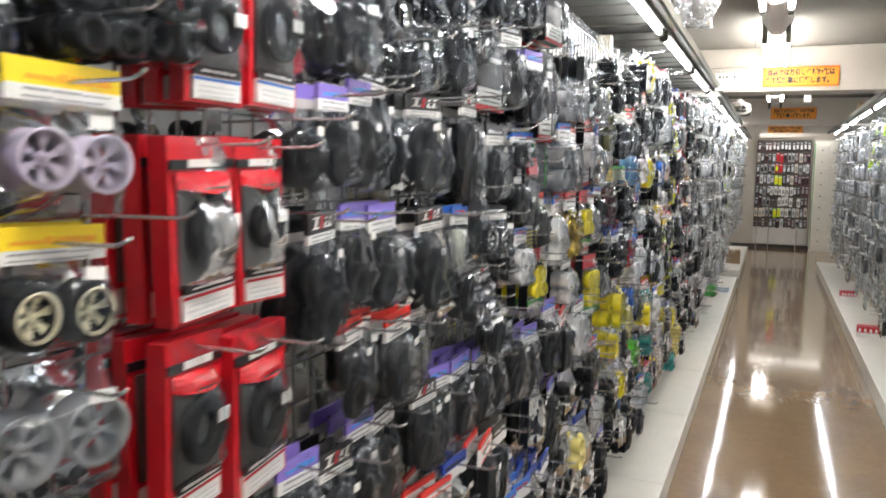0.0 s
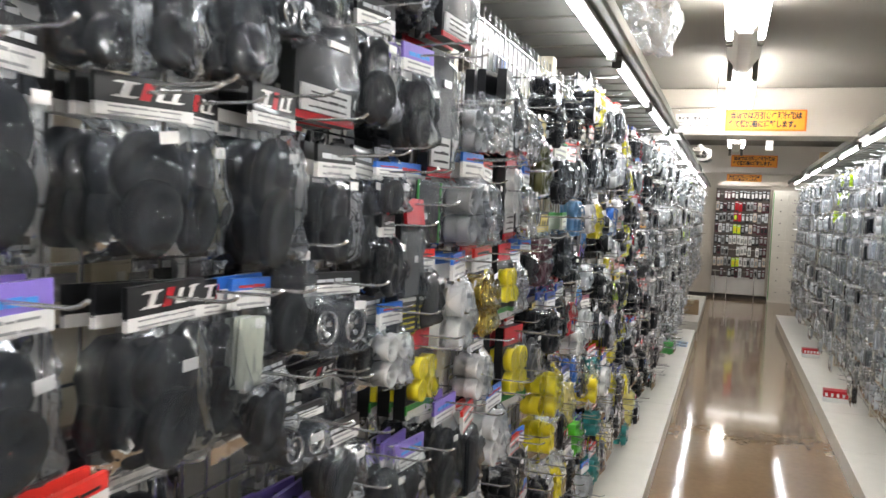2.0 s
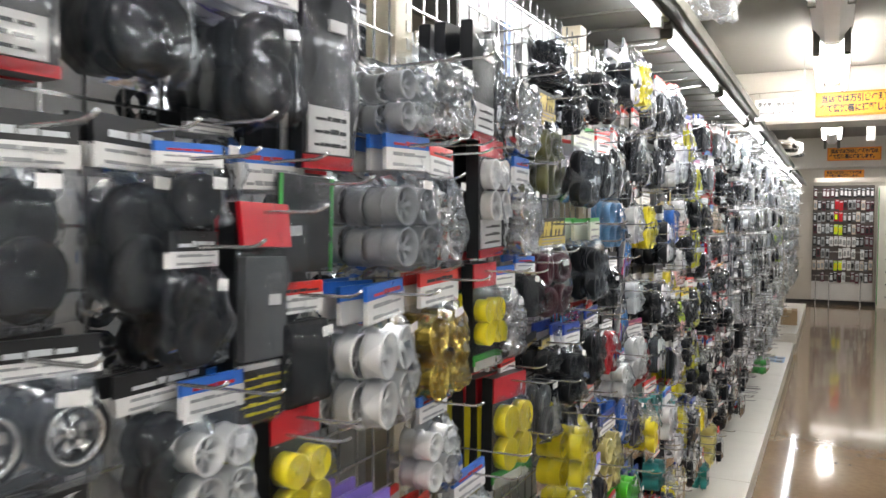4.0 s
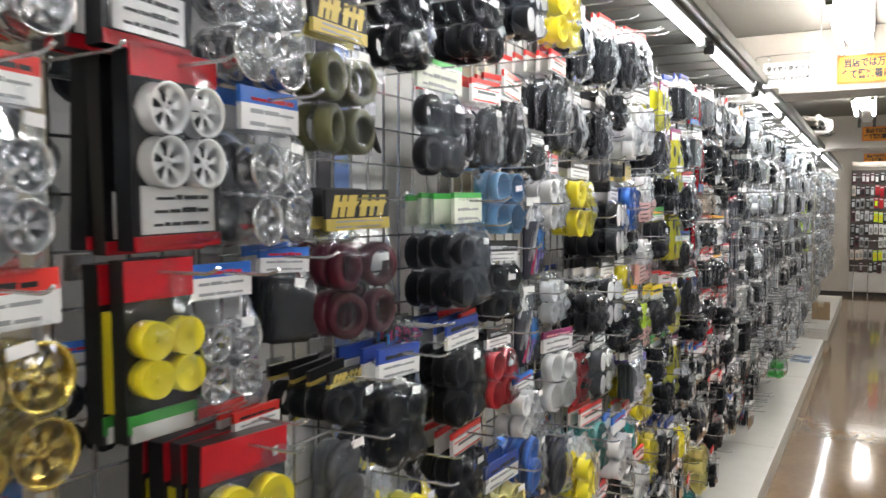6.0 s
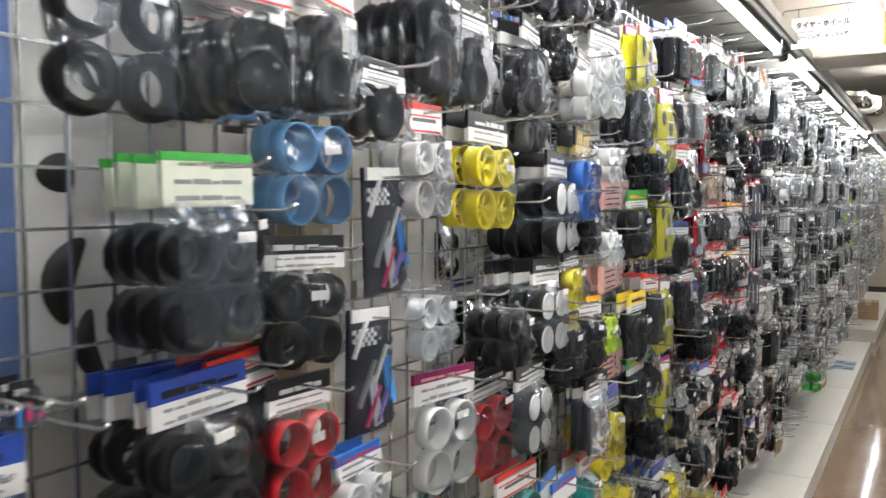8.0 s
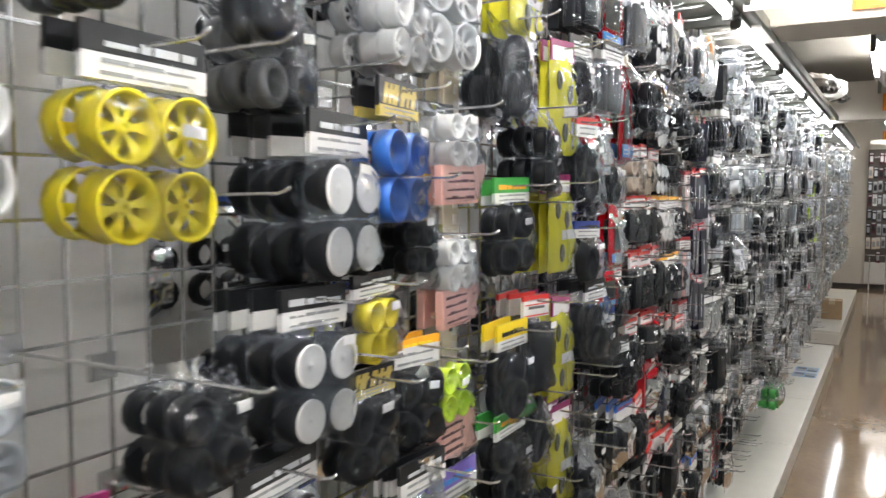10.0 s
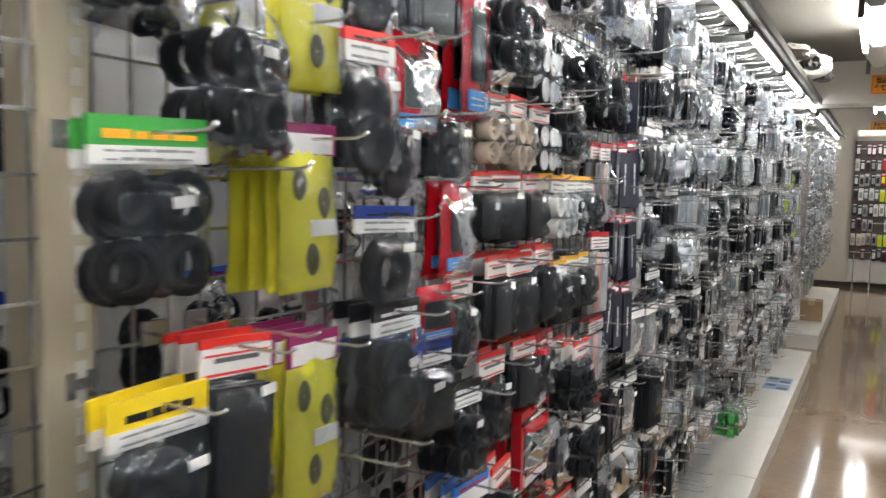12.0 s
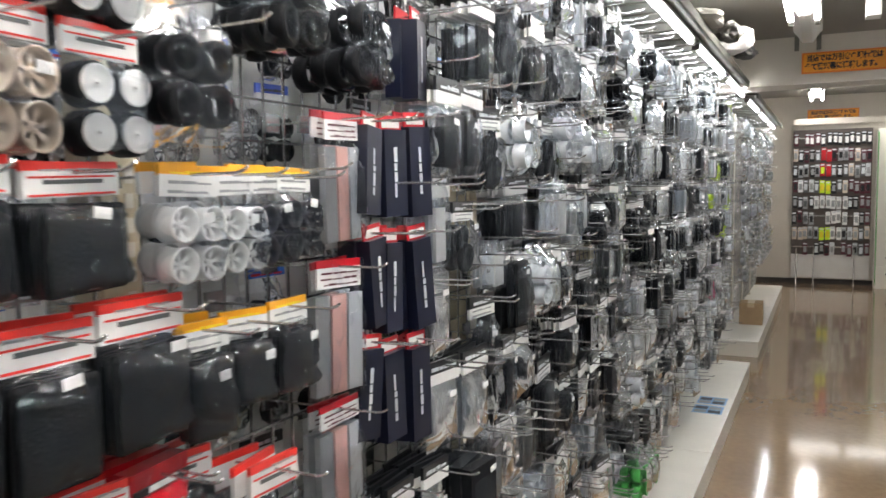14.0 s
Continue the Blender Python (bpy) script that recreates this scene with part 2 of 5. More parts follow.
def hanging_sign():
    t = thing("hanging_sign", 0.055, 6.62, 2.14, "small white hanging sign with black lettering on a wire bracket", "sign")
    bm = bmesh.new()
    box(bm, -0.115, 0.115, -0.002, 0.002, -0.062, 0.06, 0.0008)
    part("board", bm, WHITEPL, t)
    bm = bmesh.new()
    wire(bm, [(-0.15, 0, -0.06), (-0.15, 0, 0.085), (-0.145, 0, 0.095), (0.12, 0, 0.10), (0.14, 0, 0.105), (0.14, 0, 0.3)], 0.0025)
    wire(bm, [(-0.09, 0, 0.06), (-0.09, 0, 0.095)], 0.0015)
    wire(bm, [(0.09, 0, 0.06), (0.09, 0, 0.10)], 0.0015)
    part("bracket", bm, STEEL, t)
    lettering("タイヤ・ホイール", 0.034, 0, -0.0035, 0.028, t, INK, 0.20)
    bm = bmesh.new()
    box(bm, -0.10, 0.10, -0.0032, -0.0018, 0.001, 0.003)
    part("rule", bm, INK, t)
    lettering("ツーリング・ドリフト系", 0.026, 0, -0.0035, -0.022, t, INK, 0.19)


hanging_sign()


def ceiling_lamp(x, y0, length, z, lit=True):
    t = thing("ceiling_lamp", x, y0, z, "white trough ceiling lamp with two lit fluorescent tubes" if lit else "white trough ceiling lamp body, unlit", "lamp", "ceiling lamps")
    bm = bmesh.new()
    vs = []
    for yy in (0.0, length):
        vs.append([bm.verts.new((px, yy, pz)) for px, pz in ((-0.03, 0.03), (-0.085, 0.10), (-0.085, 0.139), (0.085, 0.139), (0.085, 0.10), (0.03, 0.03))])
    for i in range(6):
        bm.faces.new((vs[0][i], vs[0][(i + 1) % 6], vs[1][(i + 1) % 6], vs[1][i]))
    bm.faces.new(vs[0])
    bm.faces.new(vs[1][::-1])
    part("housing", bm, WHITEPL, t)
    for sx in (-0.065, 0.065):
        for yy in (0.0, length - 0.03):
            bm = bmesh.new()
            box(bm, sx - 0.014, sx + 0.014, yy, yy + 0.03, -0.02, 0.10, 0.003)
            part("socket", bm, GREYMETAL, t)
        if lit:
            bm = bmesh.new()
            lathe(bm, [(0.031, 0.002), (0.031, 0.015), (length - 0.031, 0.015), (length - 0.031, 0.002)], 12, "y", (sx, 0, 0))
            part("tube", bm, LAMP_T, t)


for y0, z, lit in ((-2.2, 2.30, True), (0.7, 2.30, True), (3.65, 2.30, True), (4.9, 2.30, False), (5.85, 2.30, True), (8.95, 2.30, True), (10.2, 2.30, False), (15.5, 2.48, True)):
    ceiling_lamp(0.335, y0, 0.92 if not lit else 1.2, z, lit)
# unseen lamps over the neighbouring aisles, added to brighten the room
for y0 in (-0.8, 3.2, 8.4, 13.0):
    ceiling_lamp(2.9, y0, 1.2, 2.30 if y0 < 12 else 2.48)
    ceiling_lamp(-2.0, y0, 1.2, 2.30 if y0 < 12 else 2.48)


# ---- gondola shelving ----
GRID_X, BAY = -0.31, 1.06


def gondola(side, y0, bays, label, bay=BAY):
    """A run of shelving units. side -1: faces the aisle from the left; +1: from the right, mirrored about x = 0.5175."""
    made = []
    for k in range(bays):
        a, b = y0 + k * bay, y0 + (k + 1) * bay
        t = thing("gondola_unit", 0 if side < 0 else 1.055, a, 0, label, "shelving", "shelving runs")
        s = 1 if side < 0 else -1

        def sb(bm, x0, x1, *r, bev=0.0):
            box(bm, min(s * x0, s * x1), max(s * x0, s * x1), *r, bev)

        bm = bmesh.new()
        sb(bm, -0.78, 0.0, 0.002, bay - 0.002, 0.105, 0.13, bev=0.004)
        part("base_deck", bm, CREAM, t, "cream enamelled base deck")
        bm = bmesh.new()
        sb(bm, -0.78, -0.006, 0.002, bay - 0.002, 0.0, 0.104)
        part("kick_plate", bm, CREAM, t)
        bm = bmesh.new()
        sb(bm, -0.80, -0.785, 0.0, bay, 0.131, 2.06)
        part("back_panel", bm, PANEL, t)
        bm = bmesh.new()
        sb(bm, -0.36, -0.302, -0.029, 0.029, 0.131, 2.06, bev=0.003)
        post = part("post", bm, BEIGE, t, "beige slotted steel upright")
        bm = bmesh.new()
        for i in range(62):
            sb(bm, -0.303, -0.3, 0.006, 0.018, 0.2 + i * 0.03, 0.218 + i * 0.03)
        tagged(part("slot_row", bm, CREAM, post), kind="stuff")
        bm = bmesh.new()
        n = int(bay / 0.05)
        for i in range(n):
            yy = 0.035 + i * (bay - 0.07) / (n - 1)
            sb(bm, GRID_X - 0.0018, GRID_X + 0.0018, yy - 0.0018, yy + 0.0018, 0.16, 2.03)
        for i in range(30):
            zz = 0.18 + i * 0.0625
            sb(bm, GRID_X + 0.0018, GRID_X + 0.0054, 0.03, bay - 0.03, zz - 0.0018, zz + 0.0018)
        tagged(part("wire_grid", bm, STEEL, t, "chromed wire display grid"), kind="stuff")
        # canopy with lamp
        bm = bmesh.new()
        sb(bm, -0.80, -0.0555, 0.0, bay, 2.125, 2.137)
        canopy = part("canopy", bm, GREYMETAL, t, "grey steel canopy shelf")
        bm = bmesh.new()
        for i in range(5):
            sb(bm, -0.42, -0.15, 0.1 + i * bay / 5, 0.112 + i * bay / 5, 2.118, 2.1249)
        tagged(part("ribbing", bm, LIPMETAL, canopy), kind="stuff")
        bm = bmesh.new()
        sb(bm, -0.055, -0.037, 0.0, bay, 2.096, 2.139, bev=0.004)
        part("front_rail", bm, LIPMETAL, t, "scuffed grey canopy rail")
        made.append(t)
    return made


def canopy_lamps(x, y0, n, pitch):
    for k in range(n):
        t = thing("canopy_lamp", x, y0 + k * pitch, 2.124, "slim fluorescent batten under the shelf canopy", "lamp", "canopy lamps")
        bm = bmesh.new()
        box(bm, -0.026, 0.026, 0.0, pitch - 0.03, -0.014, 0.0, 0.003)
        part("housing", bm, GREYMETAL, t)
        bm = bmesh.new()
        lathe(bm, [(0.08, 0.002), (0.08, 0.0105), (pitch - 0.11, 0.0105), (pitch - 0.11, 0.002)], 12, "y", (0, 0, -0.029))
        part("tube", bm, LAMP_C, t)
        for yy in (0.05, pitch - 0.11):
            bm = bmesh.new()
            box(bm, -0.018, 0.018, yy, yy + 0.03, -0.046, -0.0145, 0.003)
            part("socket", bm, GREYMETAL, t)


gondola(-1, 5.03 - 6 * BAY, 12, "grey wire-grid shelving unit with cream base hung with packets")
gondola(-1, 12.19, 4, "far wire-grid shelving unit with cream base, sparsely hung", 0.97)
gondola(1, 1.2, 12, "wire-grid shelving unit with cream base across the aisle")
canopy_lamps(-0.132, 5.545 - 1.296 * 5, 10, 1.296)
canopy_lamps(-0.132, 12.25, 3, 1.26)
canopy_lamps(1.19, 1.3, 10, 1.26)


# ---- hanging goods ----
COL = dict(black=(0.0085, 0.0095, 0.0115), white=(0.78, 0.78, 0.77), lilac=(0.62, 0.55, 0.68), cream=(0.75, 0.72, 0.52), grey=(0.30, 0.31, 0.32),
           gold=(0.72, 0.55, 0.13), olive=(0.10, 0.10, 0.03), maroon=(0.09, 0.012, 0.025), teal=(0.02, 0.26, 0.25), blue=(0.025, 0.15, 0.58), powder=(0.10, 0.27, 0.50),
           red=(0.50, 0.006, 0.016), scarlet=(0.74, 0.035, 0.025), yellow=(0.80, 0.68, 0.02), paleyel=(0.84, 0.74, 0.25), lime=(0.62, 0.85, 0.02), navy=(0.005, 0.007, 0.022), brightgreen=(0.12, 0.72, 0.03),
           tan=(0.62, 0.52, 0.42), fog=(0.60, 0.63, 0.66), pink=(0.80, 0.36, 0.33), hotpink=(0.80, 0.05, 0.22), purple=(0.24, 0.17, 0.62),
           sky=(0.05, 0.30, 0.78), orange=(0.92, 0.42, 0.02), green=(0.05, 0.36, 0.06), pale=(0.66, 0.70, 0.60), amber=(0.90, 0.66, 0.02),
           crimson=(0.24, 0.012, 0.10), cobalt=(0.02, 0.06, 0.34), chrome=(0.72, 0.72, 0.72), rose=(0.86, 0.50, 0.44), ochre=(0.55, 0.43, 0.10), citron=(0.70, 0.66, 0.05), slate=(0.10, 0.105, 0.11))


def paint(c):
    return shader(c + "_print", COL[c], rough=0.34, vary=0.06, scale=60, random_tint=0.06, coat=0.2)


def moulded(c):
    if c == "black":
        return shader("tyre_rubber", COL[c], rough=0.6, spec=0.16, vary=0.25, scale=70, bump=0.25, bump_scale=260, random_tint=0.25)
    if c in ("chrome", "gold"):
        return shader(c + "_plating", COL[c], rough=0.16, metal=0.9, vary=0.08, scale=40, random_tint=0.06)
    return shader(c + "_plastic", COL[c], rough=0.38, vary=0.07, scale=50, random_tint=0.1)


# header: upper colour, lower band, mark colour
HEADERS = dict(O=("amber", "white", "orange", 0.6), OW=("orange", "white", "amber", 0.26), Z=("black", "white", "red", 0.68), P=("purple", "white", "sky", 0.55), K=("black", "white", "fog", 0.52),
               W=("blue", "white", "red", 0.36), WR=("scarlet", "white", "black", 0.36), B=("cobalt", "white", "black", 0.45), Y=("black", "ochre", "amber", 0.7), G=("green", "pale", "black", 0.14),
               R=("scarlet", "white", "grey", 0.2), M=("crimson", "white", "pink", 0.3), U=("amber", "white", "black", 0.6), GN=("green", "white", "orange", 0.6))
HEADER_WORDS = dict(O="amber header", OW="orange-edged white header", Z="red-marked black header", P="purple header", K="black and white header", W="blue and white header", WR="red and white header",
                    B="blue header", Y="black and gold header", G="pale green-edged header", R="red-edged white header", M="crimson-edged header", U="yellow header",
                    GN="green header", PF="pink foot card", N="no header")
MESH = {}


def shared(key, make):
    if key not in MESH:
        MESH[key] = make()
    return MESH[key]


def tyre_mesh(r, w, colour, low=False):
    def make():
        bm = bmesh.new()
        h = w / 2
        if low:
            lathe(bm, [(-h, 0.7 * r), (-h, 0.9 * r), (-0.7 * h, r), (0.7 * h, r), (h, 0.9 * r), (h, 0.66 * r), (0.7 * h, 0.6 * r), (-0.7 * h, 0.6 * r)], 11, "x", close=True)
        else:
            lathe(bm, [(-0.8 * h, 0.6 * r), (-h, 0.68 * r), (-h, 0.88 * r), (-0.78 * h, 0.985 * r), (-0.3 * h, r), (0.3 * h, r), (0.78 * h, 0.985 * r), (h, 0.88 * r), (h, 0.68 * r), (0.8 * h, 0.6 * r)], 20, "x", close=True)
        return mesh_of("tyre", bm, moulded(colour))
    return shared(("tyre", round(r, 3), w, colour, low), make)


def slick_mesh(r, w, colour, low=False):
    """A smooth tyre with a recessed foam insert."""
    def make():
        bm = bmesh.new()
        h = w / 2
        lathe(bm, [(-h, 0.5 * r), (-h, 0.88 * r), (-0.7 * h, 0.985 * r), (0.7 * h, 0.985 * r), (h, 0.88 * r), (h, 0.66 * r), (0.6 * h, 0.6 * r), (0.6 * h, 0.26 * r), (0.25 * h, 0.22 * r), (0.25 * h, 0.001)], 10 if low else 20, "x")
        return mesh_of("tyre", bm, moulded(colour))
    return shared(("slick", round(r, 3), w, colour, low), make)


def block_mesh(w, h, d, colour, low=False):
    """A rounded slab of foam with a shallow groove round it."""
    def make():
        bm = bmesh.new()
        if low:
            box(bm, -d / 2, d / 2, -w / 2, w / 2, -h / 2, h / 2)
        else:
            box(bm, -d / 2, -0.06 * d, -w / 2, w / 2, -h / 2, h / 2, d * 0.3)
            box(bm, 0.06 * d, d / 2, -w / 2, w / 2, -h / 2, h / 2, d * 0.3)
            box(bm, -0.2 * d, 0.2 * d, -w / 2 + 0.002, w / 2 - 0.002, -h / 2 + 0.002, h / 2 - 0.002)
            for f in bm.faces:
                f.smooth = True
        return mesh_of("block", bm, moulded(colour))
    return shared(("block", round(w, 3), round(h, 3), d, colour, low), make)


def ring_mesh(r, w, colour):
    def make():
        bm = bmesh.new()
        h = w / 2
        lathe(bm, [(-h, 0.78 * r), (-h, r), (h, r), (h, 0.94 * r), (0.5 * h, 0.9 * r), (-0.7 * h, 0.78 * r)], 22, "x", close=True)
        return mesh_of("ring", bm, moulded(colour))
    return shared(("ring", round(r, 3), w, colour), make)


def wheel_mesh(r, w, colour, dish=False, low=False):
    def make():
        bm = bmesh.new()
        h = w / 2
        if dish:
            lathe(bm, [(-h, 0.9 * r), (-h, r), (h * 1.05, r), (h * 1.05, 0.95 * r), (0.98 * h, 0.91 * r), (0.86 * h, 0.3 * r), (0.88 * h, 0.13 * r), (0.96 * h, 0.1 * r), (0.96 * h, 0.001)], 22, "x")
        else:
            prof = [(-0.6 * h, 0.80 * r), (-h, 0.82 * r), (-h, r), (-0.6 * h, 0.93 * r), (0.6 * h, 0.93 * r), (h, r), (h, 0.90 * r), (0.5 * h, 0.83 * r), (0.30 * h, 0.24 * r), (0.55 * h, 0.18 * r), (0.6 * h, 0.07 * r), (0.3 * h, 0.06 * r)]
            if low:
                prof = [(-0.6 * h, 0.80 * r), (-h, r), (-0.6 * h, 0.94 * r), (0.6 * h, 0.94 * r), (h, r), (h, 0.9 * r), (0.7 * h, 0.87 * r), (0.5 * h, 0.83 * r), (0.35 * h, 0.2 * r), (0.5 * h, 0.02 * r)]
            segs = 12 if low else 24
            rings = [[bm.verts.new((u, q * math.cos(2 * math.pi * k / segs), q * math.sin(2 * math.pi * k / segs))) for u, q in prof] for k in range(segs)]
            for k in range(segs):
                p, q = rings[k], rings[(k + 1) % segs]
                for i in range(len(prof) - 1):
                    if i == 7 and (k % 2 if low else k % 4 > 1):
                        continue
                    bm.faces.new((p[i], p[i + 1], q[i + 1], q[i])).smooth = True
                bm.faces.new((p[7], p[0], q[0], q[7])).smooth = True
        return mesh_of("wheel", bm, moulded(colour))
    return shared(("wheel", round(r, 3), w, colour, dish, low), make)


def bag_mesh(w, h, d, top, seed, film, low=False):
    """Film pouch front: flat under the card, bulged over the contents, creased."""
    def make():
        bm = bmesh.new()
        nu, nv = (4, 5) if low else (12, 15)
        g = []
        for j in range(nv + 1):
            v = j / nv
            row = []
            for i in range(nu + 1):
                u = i / nu
                e = 1 - abs(2 * u - 1) ** 5
                fall = min(1.0, max(0.0, (v * h - top * 0.7) / (0.22 * h))) * min(1.0, (1 - v) / 0.06 + 0.12)
                c = (0.45 if low else 1.0) * (noise.noise((u * 3 + seed, v * 4.5, seed * 1.7)) * 0.005 + noise.noise((u * 8, v * 6 + seed, 2.1)) * 0.002)
                if not low:
                    f1 = abs(noise.noise((u * 2.3 + v * 1.7 + seed * 3.1, v * 2.6 - u, seed + 0.5)))
                    f2 = abs(noise.noise((u * 3.9 - v * 2.2, v * 3.0 + seed * 2.3, 7.7)))
                    c += 0.0068 * (1 - min(1.0, 6 * f1)) + 0.0045 * (1 - min(1.0, 7 * f2))
                x = -0.3 * d + e * fall * (1.32 * d + 0.002) + c * (0.35 + e) + 0.003
                pinch = 1.0 + 0.03 * noise.noise((v * 5, seed, 0.3))
                row.append(bm.verts.new((x, (u - 0.5) * w * pinch, -v * h)))
            g.append(row)
        for j in range(nv):
            for i in range(nu):
                f = bm.faces.new((g[j][i], g[j][i + 1], g[j + 1][i + 1], g[j + 1][i]))
                f.smooth = True
        return mesh_of("bag", bm, film)
    return shared(("bag", round(w, 2), round(h, 2), d, seed, film.name, low), make)


def plate_mesh(name, x0, x1, w, z0, z1, material, y0=None, y1=None):
    def make():
        bm = bmesh.new()
        box(bm, x0, x1, -w / 2 if y0 is None else y0, w / 2 if y1 is None else y1, z0, z1)
        return mesh_of(name, bm, material)
    return shared((name, round(x0, 4), round(x1, 4), round(w, 3), round(z0, 3), round(z1, 3), material.name, y0, y1), make)


def print_mesh(w, z0, z1, x, material, seed, lines=3):
    """Rows of unreadable print: bars of uneven length."""
    def make():
        rng = random.Random(seed)
        bm = bmesh.new()
        step = (z1 - z0) / lines
        for k in range(lines):
            a = -0.42 * w + rng.random() * 0.08 * w
            z = z1 - (k + 0.75) * step
            while a < 0.34 * w:
                b = min(0.42 * w, a + w * (0.07 + 0.2 * rng.random()))
                box(bm, x, x + 0.0007, a, b, z, z + step * (0.2 + 0.2 * rng.random()))
                a = b + 0.025 * w
        return mesh_of("print", bm, material)
    return shared(("print", round(w, 2), round(z0, 3), round(z1, 3), round(x, 4), material.name, seed, lines), make)


def emblem_mesh(w, z0, z1, x, material, cells):
    """Plain slanted bars in place of a maker's mark; cells are (start, end) shares of the width."""
    def make():
        bm = bmesh.new()
        for a, b in cells:
            vs = []
            for q in (x, x + 0.0006):
                for yy, zz in ((a, z0), (b, z0), (b, z1), (a, z1)):
                    vs.append(bm.verts.new((q, (yy - 0.5 + (0.06 if zz == z1 else 0.0)) * w, zz)))
            for q in ((4, 5, 6, 7), (3, 2, 1, 0), (0, 1, 5, 4), (1, 2, 6, 5), (2, 3, 7, 6), (3, 0, 4, 7)):
                bm.faces.new([vs[k] for k in q])
        return mesh_of("mark", bm, material)
    return shared(("emblem", round(w, 2), round(z0, 3), round(z1, 3), x, material.name, cells), make)


def slots_for(kind, w, h, top):
    """Centres of the pieces inside a packet."""
    hc = h - top
    if kind == "flat":
        return w * 0.3, [(0, -top - hc * 0.5)]
    if kind == "block":
        return min(w * 0.46, hc * 0.46), [(0, -top - hc * 0.52)]
    if kind == "tyrebig":
        r = min(w * 0.48, hc * 0.48)
        return r, [(0, -top - hc * 0.52)]
    if kind in ("wheelp", "tyrewp"):
        r = min(w * 0.245, hc * 0.46)
        return r, [(-r * 1.03, -top - hc * 0.48), (r * 1.03, -top - hc * 0.5)]
    if kind in ("slick", "slickv"):
        if hc > w * 0.85:
            r = min(w * 0.425, hc * 0.28)
            return r, [(0, -top - hc * 0.52 + r * 0.62), (0, -top - hc * 0.52 - r * 0.62)]
        r = min(w * 0.47, hc * 0.45)
        return r, [(0, -top - hc * 0.52)]
    rows = 2 if hc > 0.62 * w else 1
    r = min(w * 0.25, hc / (2 * rows) * 0.96)
    zz = [-top - hc * 0.52] if rows == 1 else [-top - hc * 0.5 + r * 1.03 - 0.004, -top - hc * 0.5 - r * 1.03 - 0.004]
    return r, [(sy * r * 1.03, z) for z in zz for sy in (-1, 1)]


DEPTH = dict(tyre=0.024, slick=0.022, wheel=0.028, ring=0.026, dish=0.03, tyrew=0.028, none=0.014, slickv=0.024, block=0.026, tyrebig=0.028, wheelp=0.03, tyrewp=0.03, flat=0.011)
WORDS = dict(tyre="four %s rubber model tyres", slick="%s smooth model tyres", wheel="four %s spoked model wheels", ring="four %s wheel rings",
             dish="four %s dish wheels on tyres", tyrew="tyres mounted on %s wheels", slickv="two smooth %s model tyres", block="%s foam tyre inserts", tyrebig="one large %s model tyre",
             wheelp="paired %s spoked wheels", tyrewp="paired tyres on %s wheels", flat="flat %s moulded part")
NAMES = dict(tyre="tyre_packet", slick="tyre_packet", wheel="wheel_packet", ring="ring_packet", dish="wheel_packet", tyrew="wheel_packet", slickv="tyre_packet", block="insert_packet", tyrebig="tyre_packet", wheelp="wheel_packet", tyrewp="wheel_packet", flat="flat_packet")
CARDS = dict(CR=("red", "carded_packet", "red card packet with a dark window and white label"), CK=("black", "carded_packet", "black card packet with a red foot and white label"),
             CY=("black", "carded_packet", "black card packet with fluorescent yellow wheels and a red top"), CL=("black", "carded_packet", "black card packet with a red folded top and yellow striped label"), CD=("black", "carded_packet", "flat dark card packet with a green edge"),
             CP=("black", "carded_packet", "black card packet with pink and blue printing"), CB=("navy", "carded_packet", "dark card packet with chequered blue and white printing"),
             YB=("citron", "foam_pouch", "bright yellow foil pouch with dark print"), RB=("red", "foil_pouch", "red and clear foil pouch with a black window"),
             NV=("navy", "slim_box", "slim navy box with a red top and white lettering strip"), PS=("rose", "film_pouch", "clear film pouch holding pinkish moulded strips"))


def rest_of(kind, w, h, top, colour, d, low):
    """All pieces of a packet that hangs behind another, as one mesh."""
    def make():
        r, cs = slots_for(kind, w, h, top)
        bm = bmesh.new()
        for cy, cz in cs:
            mounted = kind in ("dish", "tyrew", "tyrewp")
            src = block_mesh(w * (0.9 if kind == "block" else 0.46), (h - top) * (0.9 if kind == "block" else 0.72), d * (1.0 if kind == "block" else 0.6), colour, True) if kind in ("block", "flat") else slick_mesh(r, d, colour, True) if kind in ("slick", "slickv") else tyre_mesh(r, d, "black" if mounted else colour, True) if mounted or kind in ("tyre", "tyrebig") else ring_mesh(r, d, colour) if kind == "ring" else wheel_mesh(r, d, colour, False, True)
            k = len(bm.verts)
            bm.from_mesh(src)
            bm.verts.ensure_lookup_table()
            for v in bm.verts[k:]:
                v.co += Vector((0, cy, cz))
        me = mesh_of("filling", bm, moulded("black" if kind in ("dish", "tyrew", "tyrewp") else colour))
        return me
    return shared(("rest", kind, round(w, 2), round(h, 2), round(top, 3), colour, d), make)


